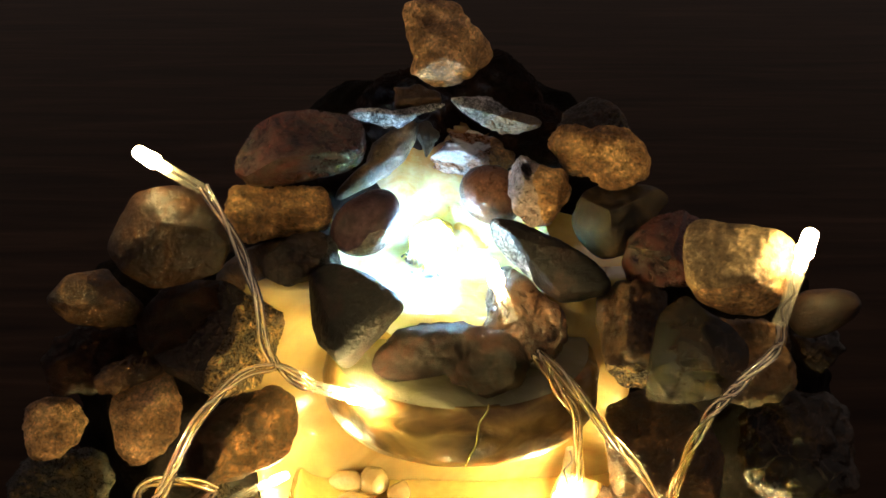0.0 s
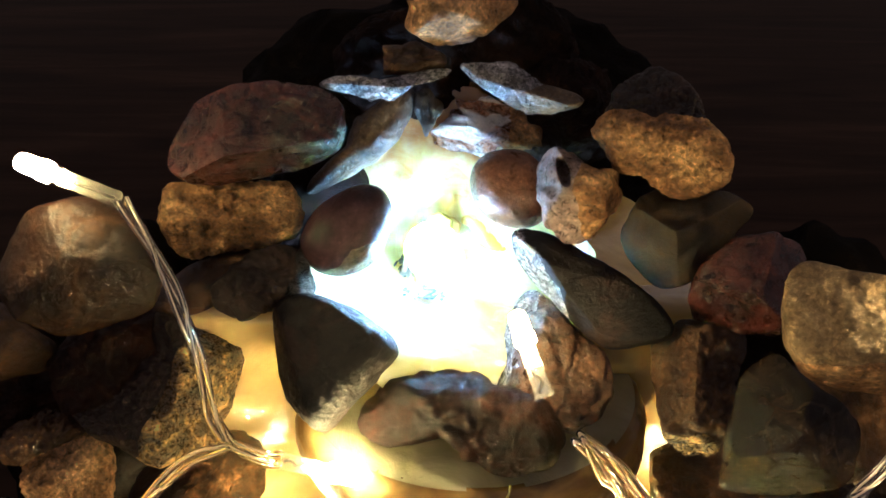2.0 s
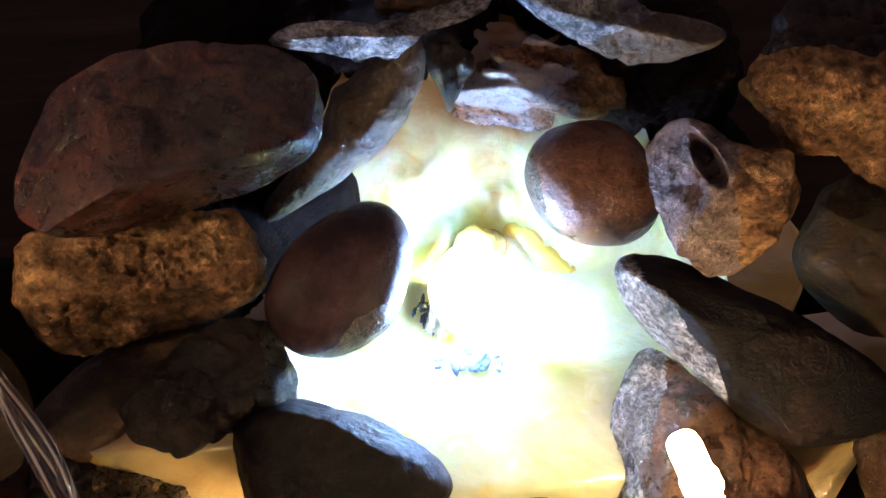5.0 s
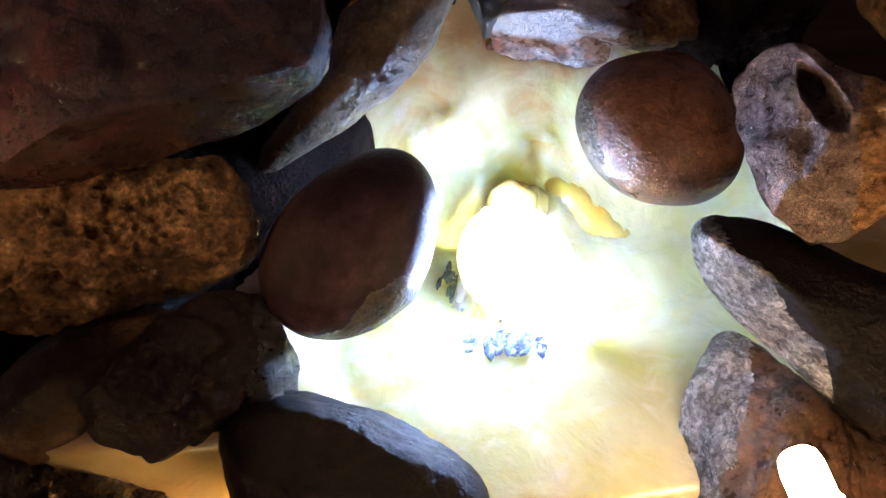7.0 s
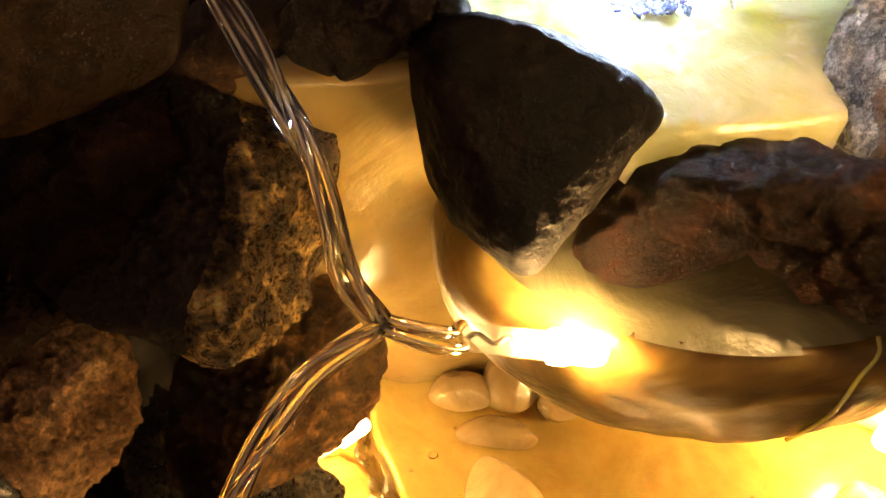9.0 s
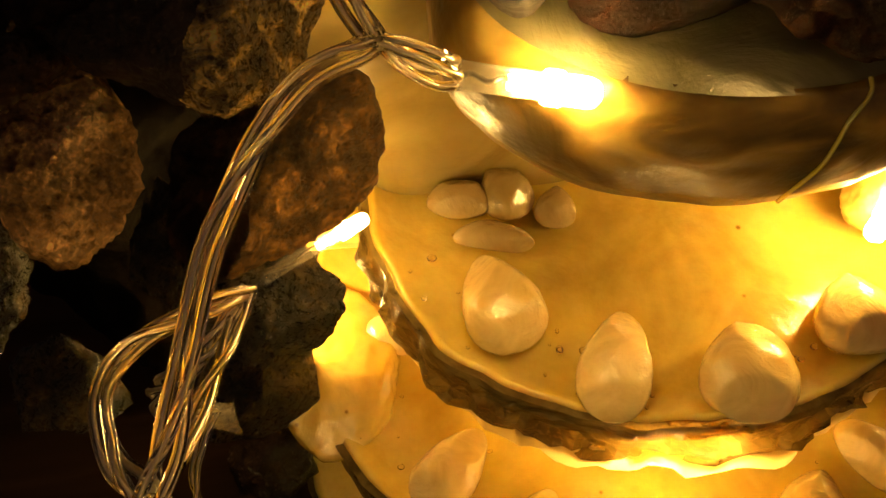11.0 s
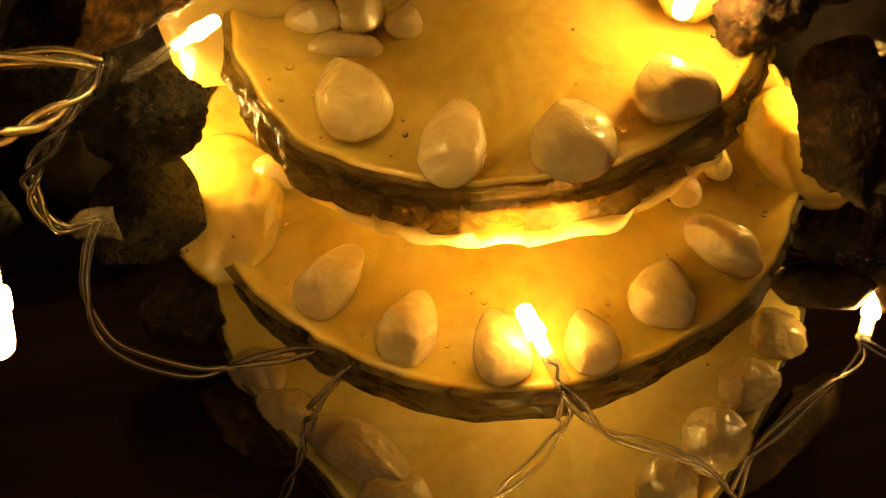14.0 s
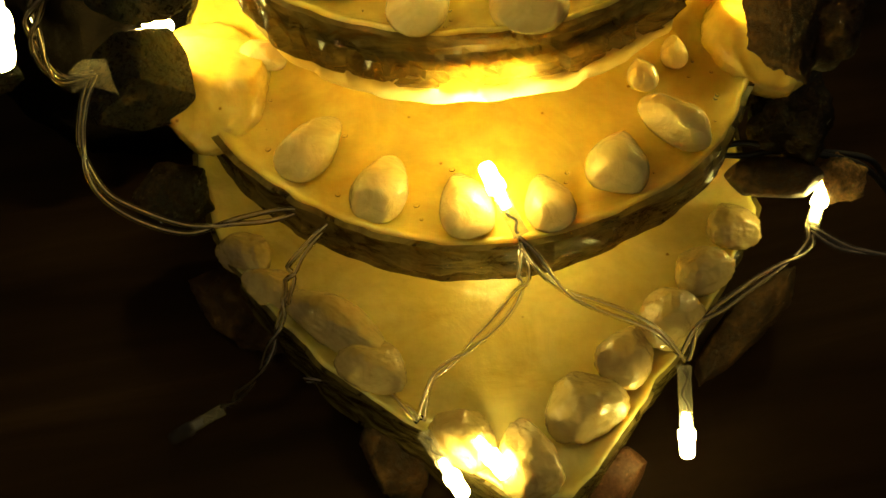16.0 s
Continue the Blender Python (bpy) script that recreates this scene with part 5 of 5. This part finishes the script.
hewn_stone(29, "smooth", "brown_dark", (-0.0575, 0.2399, 0.2108), (44, 9, 5), ((-14.9, -10.9), (-6.5, -11), (-1.7, -6.8), (5.6, -1.8), (17.6, 1), (18.8, 9.3), (13, 9.9), (3, 8.6), (-6.8, 4.7), (-15, -3.9), (-17.5, -8.8)), 5, (), "dull tan stone behind the wire")
# the dark tone paints shade on the face turned from the fairy light
hewn_stone(30, "crystal", "column", (-0.07, 0.2201, 0.1957), (38, 13, 3), ((-19.5, -8), (-15.4, -12), (-6.7, -15.3), (-2.6, -16.9), (2.4, -19.3), (6.7, -18), (12.8, -14.4), (16.6, -9.2), (18.9, -2.3), (19.8, 5.5), (19.3, 14), (15.6, 16.3), (5.9, 17.8), (-3.4, 16.6), (-11.5, 13.1), (-16.8, 7.1), (-19.5, -2.1)), 13, ((-15, 36, 0.6), (165, 66, 0.5), (60, 45, 0.7)), "coarse crystalline brown stone, its unlit face coloured dark", tone=("dark_smooth", 167, 0, -2.2), level=7)
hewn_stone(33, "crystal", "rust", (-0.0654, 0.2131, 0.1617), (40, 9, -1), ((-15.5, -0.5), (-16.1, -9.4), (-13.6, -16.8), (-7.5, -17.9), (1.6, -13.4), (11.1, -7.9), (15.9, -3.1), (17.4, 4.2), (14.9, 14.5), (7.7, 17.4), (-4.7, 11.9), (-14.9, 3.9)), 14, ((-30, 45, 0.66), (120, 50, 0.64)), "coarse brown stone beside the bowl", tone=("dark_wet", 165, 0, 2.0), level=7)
hewn_stone(34, "pitted", "tan_dark", (-0.0942, 0.2094, 0.1733), (51, 12, 14), ((-10.4, -4.3), (-7.5, -11.5), (-1.9, -15.9), (4.7, -12.5), (10.1, -6.1), (10.8, 4.6), (6.8, 14.7), (-1.3, 14.6), (-8.1, 9.7), (-10.9, 2.7)), 11, ((-30, 60, 0.7), (120, 50, 0.74)), "rounded pitted brown stone", level=7)
hewn_stone(54, "pitted", "brown_dark", (-0.0977, 0.2113, 0.1883), (53, 12, 16), ((-8.7, -5.9), (-3.9, -6.8), (2.5, -3.4), (10.7, 0), (12.3, 4.2), (2.1, 6), (-6, 3.3), (-10.1, -1.3)), 6, (), "small dark stone above the pitted stone")
hewn_stone(35, "pitted", "tan_dark", (-0.1243, 0.2092, 0.1684), (51, 16, 18), ((-5.9, -9.6), (1.8, -9.6), (8.4, -5.3), (10.2, 2.3), (5.1, 9.2), (-3.3, 9.6), (-8.6, 6.4), (-8.7, -2.3)), 9, ((20, 55, 0.66),), "pitted brown stone at the outer edge")
stone(36, "rough", "dark_wet", (-0.1114, 0.2225, 0.1860), (56, -3, 28), (0.0192, 0.0133, 0.0103), ((-109, 0.78), (-50, 0.7), (15, 0.76), (78, 0.74), (145, 0.83), (177, 0.82)), "dark stone in the shade")
stone(55, "rough", "dark_wet", (-0.0822, 0.2233, 0.2008), (53, -25, 38), (0.0189, 0.0130, 0.0101), ((-150, 0.79), (-80, 0.76), (-20, 0.77), (37, 0.72), (102, 0.78), (155, 0.72)), "dark stone in the shade of the wall")
stone(37, "rough", "black_wet", (-0.1261, 0.2070, 0.1440), (48, 10, 22), (0.0195, 0.0156, 0.0121), ((-174, 0.82), (-100, 0.78), (-41, 0.78), (12, 0.78), (80, 0.77), (145, 0.81)), "dark stone low in the pile")
stone(39, "rough", "black_wet", (-0.0823, 0.2103, 0.1418), (46, 11, 11), (0.0134, 0.0157, 0.0105), ((-140, 0.65), (-59, 0.65), (8, 0.8), (83, 0.81), (146, 0.71)), "dark stone low in the wall")
hewn_stone(40, "crystal", "black_wet", (-0.071, 0.2058, 0.1298), (43, 15, 2), ((-10.5, -8.1), (-4.2, -11.1), (2.4, -10.8), (8.2, -9.1), (12, -2.6), (11.8, 4.3), (5.9, 10.1), (-0.3, 12.7), (-7.1, 8.6), (-12, -1.3)), 10, ((60, 55, 0.66), (-60, 45, 0.66)), "dark wet stone beside the lower bowl")
hewn_stone(41, "faceted", "black_wet", (-0.0809, 0.2056, 0.0963), (36, 17, 0), ((-10.9, 6.3), (-13.6, -2.8), (-9.9, -12.2), (1.2, -12.3), (9.1, -9.8), (13.8, -4.1), (12, 6.7), (8.1, 14.2), (-5.7, 10.9)), 10, ((30, 50, 0.6), (-60, 45, 0.62), (150, 50, 0.6)), "glossy black stone beside the lower bowl")
stone(42, "gravel", "black_wet", (-0.1131, 0.1992, 0.1166), (15, 35, -30), (0.0129, 0.0101, 0.0078), ((-143, 0.68), (-57, 0.6), (-19, 0.66), (56, 0.82), (90, 0.85), (166, 0.82)), "dark pitted stone at the pile's side")
hewn_stone(43, "pitted", "brown_dark", (0.0824, 0.1874, 0.1102), (42, -18, -28), ((-12.3, 0.1), (-10.3, -10.3), (-4.1, -16.9), (6.5, -16.5), (13, -10.9), (14.1, 1.4), (8.5, 11.2), (-0.8, 15.3), (-10.3, 16.8), (-15, 11.6)), 12, ((120, 50, 0.66), (-100, 45, 0.66)), "brown gritty stone beside the lower bowl")
stone(44, "rough", "glass_dark", (0.0913, 0.1826, 0.0718), (41, -17, -25), (0.0131, 0.0168, 0.0101), ((-106, 0.68), (-23, 0.78), (23, 0.78), (98, 0.77), (-180, 0.85)), "dark glassy stone under the brown stone")
stone(45, "smooth", "brown_dark", (0.0860, 0.1709, 0.0585), (37, -17, -23), (0.0150, 0.0069, 0.0054), ((-158, 0.76), (-95, 0.79), (-17, 0.78), (21, 0.83), (94, 0.81), (156, 0.8)), "dark flat stone near the lowest bowl")
stone(46, "gravel", "tan_dark", (0.1046, 0.1682, 0.0571), (41, 6, -56), (0.0096, 0.0077, 0.0060), ((-118, 0.59), (-29, 0.72), (28, 0.77), (104, 0.72), (154, 0.66)), "brown stone by a fairy light")
stone(47, "rough", "glass_dark", (-0.0862, 0.2056, 0.0448), (35, 15, -1), (0.0136, 0.0121, 0.0094), ((-160, 0.8), (-99, 0.79), (-45, 0.8), (11, 0.78), (82, 0.79), (149, 0.73)), "dark glassy stone at the lowest bowl's corner")
stone(48, "gravel", "brown_dark", (-0.0320, 0.1279, 0.0089), (1, 17, -87), (0.0181, 0.0117, 0.0091), ((-139, 0.77), (-74, 0.74), (-15, 0.76), (48, 0.74), (100, 0.8), (160, 0.73)), "dark stone under the lowest bowl")
stone(49, "smooth", "brown_smooth", (0.0273, 0.1064, 0.0137), (5, -18, 27), (0.0121, 0.0081, 0.0064), ((-174, 0.79), (-110, 0.8), (-59, 0.73), (8, 0.79), (65, 0.72), (117, 0.8)), "smooth brown stone under the lowest bowl")
stone(50, "rough", "brown_dark", (0.0798, 0.1442, 0.0174), (3, -31, 34), (0.0266, 0.0078, 0.0062), ((-134, 0.76), (-100, 0.74), (-22, 0.81), (24, 0.75), (107, 0.69), (168, 0.78)), "dark stone along the lowest bowl's edge")
stone(51, "rough", "brown_dark", (-0.0721, 0.1776, 0.0135), (14, 25, -41), (0.0247, 0.0107, 0.0083), ((-140, 0.75), (-75, 0.75), (-30, 0.62), (50, 0.71), (77, 0.69), (168, 0.79)), "dark stone along the lowest bowl's side")
stone(52, "rough", "brown_dark", (0.0574, 0.2026, 0.1370), (28, -41, 10), (0.0144, 0.0110, 0.0085), ((-172, 0.84), (-103, 0.79), (-44, 0.7), (32, 0.65), (100, 0.79), (160, 0.8)), "brown stone beside the upper bowl")
stone(56, "gravel", "brown_dark", (0.0761, 0.1851, 0.1137), (32, 32, -92), (0.0212, 0.0111, 0.0086), ((-144, 0.96), (-91, 0.84), (-24, 0.72), (51, 0.64), (105, 0.83), (178, 0.83)), "brown stone beside the lower bowl")
stone(53, "rough", "glass_dark", (0.1187, 0.2186, 0.1518), (49, -15, -16), (0.0214, 0.0248, 0.0164), ((-175, 0.8), (-113, 0.8), (-71, 0.79), (0, 0.85), (71, 0.79), (111, 0.81)), "dark stone low at the pile's side")
# filler stones added in the gaps, the shade put into their colour
stone(60, "smooth", "gap_shade", (-0.036, 0.272, 0.214), (20, 30, 20), (0.017, 0.012, 0.016), (), "filler stone coloured as the shade behind the pool's edge")
stone(61, "rough", "gap_shade", (-0.052, 0.262, 0.214), (10, 0, 40), (0.016, 0.014, 0.018), (), "filler stone coloured as the shade in the wall's gap")
stone(62, "rough", "gap_shade", (0.032, 0.285, 0.232), (0, 20, 0), (0.017, 0.013, 0.017), (), "filler stone coloured as the shade behind the brown pebble")
stone(64, "rough", "gap_shade", (-0.012, 0.296, 0.238), (0, 20, 0), (0.02, 0.012, 0.02), (), "filler stone coloured as the shade behind the pool")
stone(65, "rough", "gap_shade", (0.016, 0.298, 0.244), (0, 20, 0), (0.02, 0.012, 0.02), (), "filler stone coloured as the shade behind the pool")

# ---- pebbles in the bowls ----
pebble("b1", (-0.0300, 0.2004, 0.1320), 14, (0.0070, 0.0092))
pebble("b1", (-0.0118, 0.1856, 0.1320), -23, (0.0061, 0.0102))
pebble("b1", (0.0112, 0.1818, 0.1320), -20, (0.0078, 0.0092))
pebble("b1", (0.0338, 0.1887, 0.1335), -11, (0.0078, 0.0080))
pebble("b1", (-0.0341, 0.2250, 0.1310), -11, (0.0060, 0.0043))
pebble("b1", (-0.0249, 0.2255, 0.1310), 14, (0.0050, 0.0060))
pebble("b1", (-0.0288, 0.2150, 0.1310), -11, (0.0072, 0.0033))
pebble("b1", (-0.0280, 0.2333, 0.1310), -11, (0.0051, 0.0042))
pebble("b1", (-0.0153, 0.2214, 0.1290), -11, (0.0039, 0.0043))
pebble("b2", (-0.0412, 0.1838, 0.0890), -46, (0.0062, 0.0101))
pebble("b2", (-0.0256, 0.1682, 0.0890), -31, (0.0065, 0.0088))
pebble("b2", (-0.0064, 0.1596, 0.0890), -3, (0.0062, 0.0094))
pebble("b2", (0.0133, 0.1567, 0.0890), -1, (0.0057, 0.0077))
pebble("b2", (0.0334, 0.1649, 0.0890), -31, (0.0074, 0.0087))
pebble("b2", (0.0514, 0.1741, 0.0900), -59, (0.0100, 0.0063))
pebble("b2", (0.0481, 0.1925, 0.0870), -11, (0.0039, 0.0053))
pebble("b2", (0.0587, 0.1983, 0.0870), -11, (0.0034, 0.0051))
pebble("b2", (-0.0503, 0.2187, 0.0870), -31, (0.0064, 0.0049))
pebble("b3", (-0.0424, 0.1567, 0.0420), -45, (0.0167, 0.0070))
pebble("b3", (-0.0348, 0.1428, 0.0420), -31, (0.0096, 0.0071))
pebble("b3", (-0.0670, 0.1860, 0.0400), -41, (0.0084, 0.0067))
pebble("b3", (-0.0601, 0.1729, 0.0400), -46, (0.0090, 0.0059))
pebble("b3", (-0.0138, 0.1178, 0.0420), -51, (0.0092, 0.0071))
pebble("b3", (0.0006, 0.1087, 0.0430), 4, (0.0076, 0.0107))
pebble("b3", (0.0191, 0.1210, 0.0420), 14, (0.0109, 0.0087))
pebble("b3", (0.0346, 0.1325, 0.0420), -46, (0.0072, 0.0093))
pebble("b3", (0.0503, 0.1418, 0.0420), 24, (0.0099, 0.0083))
pebble("b3", (0.0639, 0.1546, 0.0420), 19, (0.0085, 0.0072))
pebble("b3", (0.0782, 0.1676, 0.0420), -11, (0.0075, 0.0078))
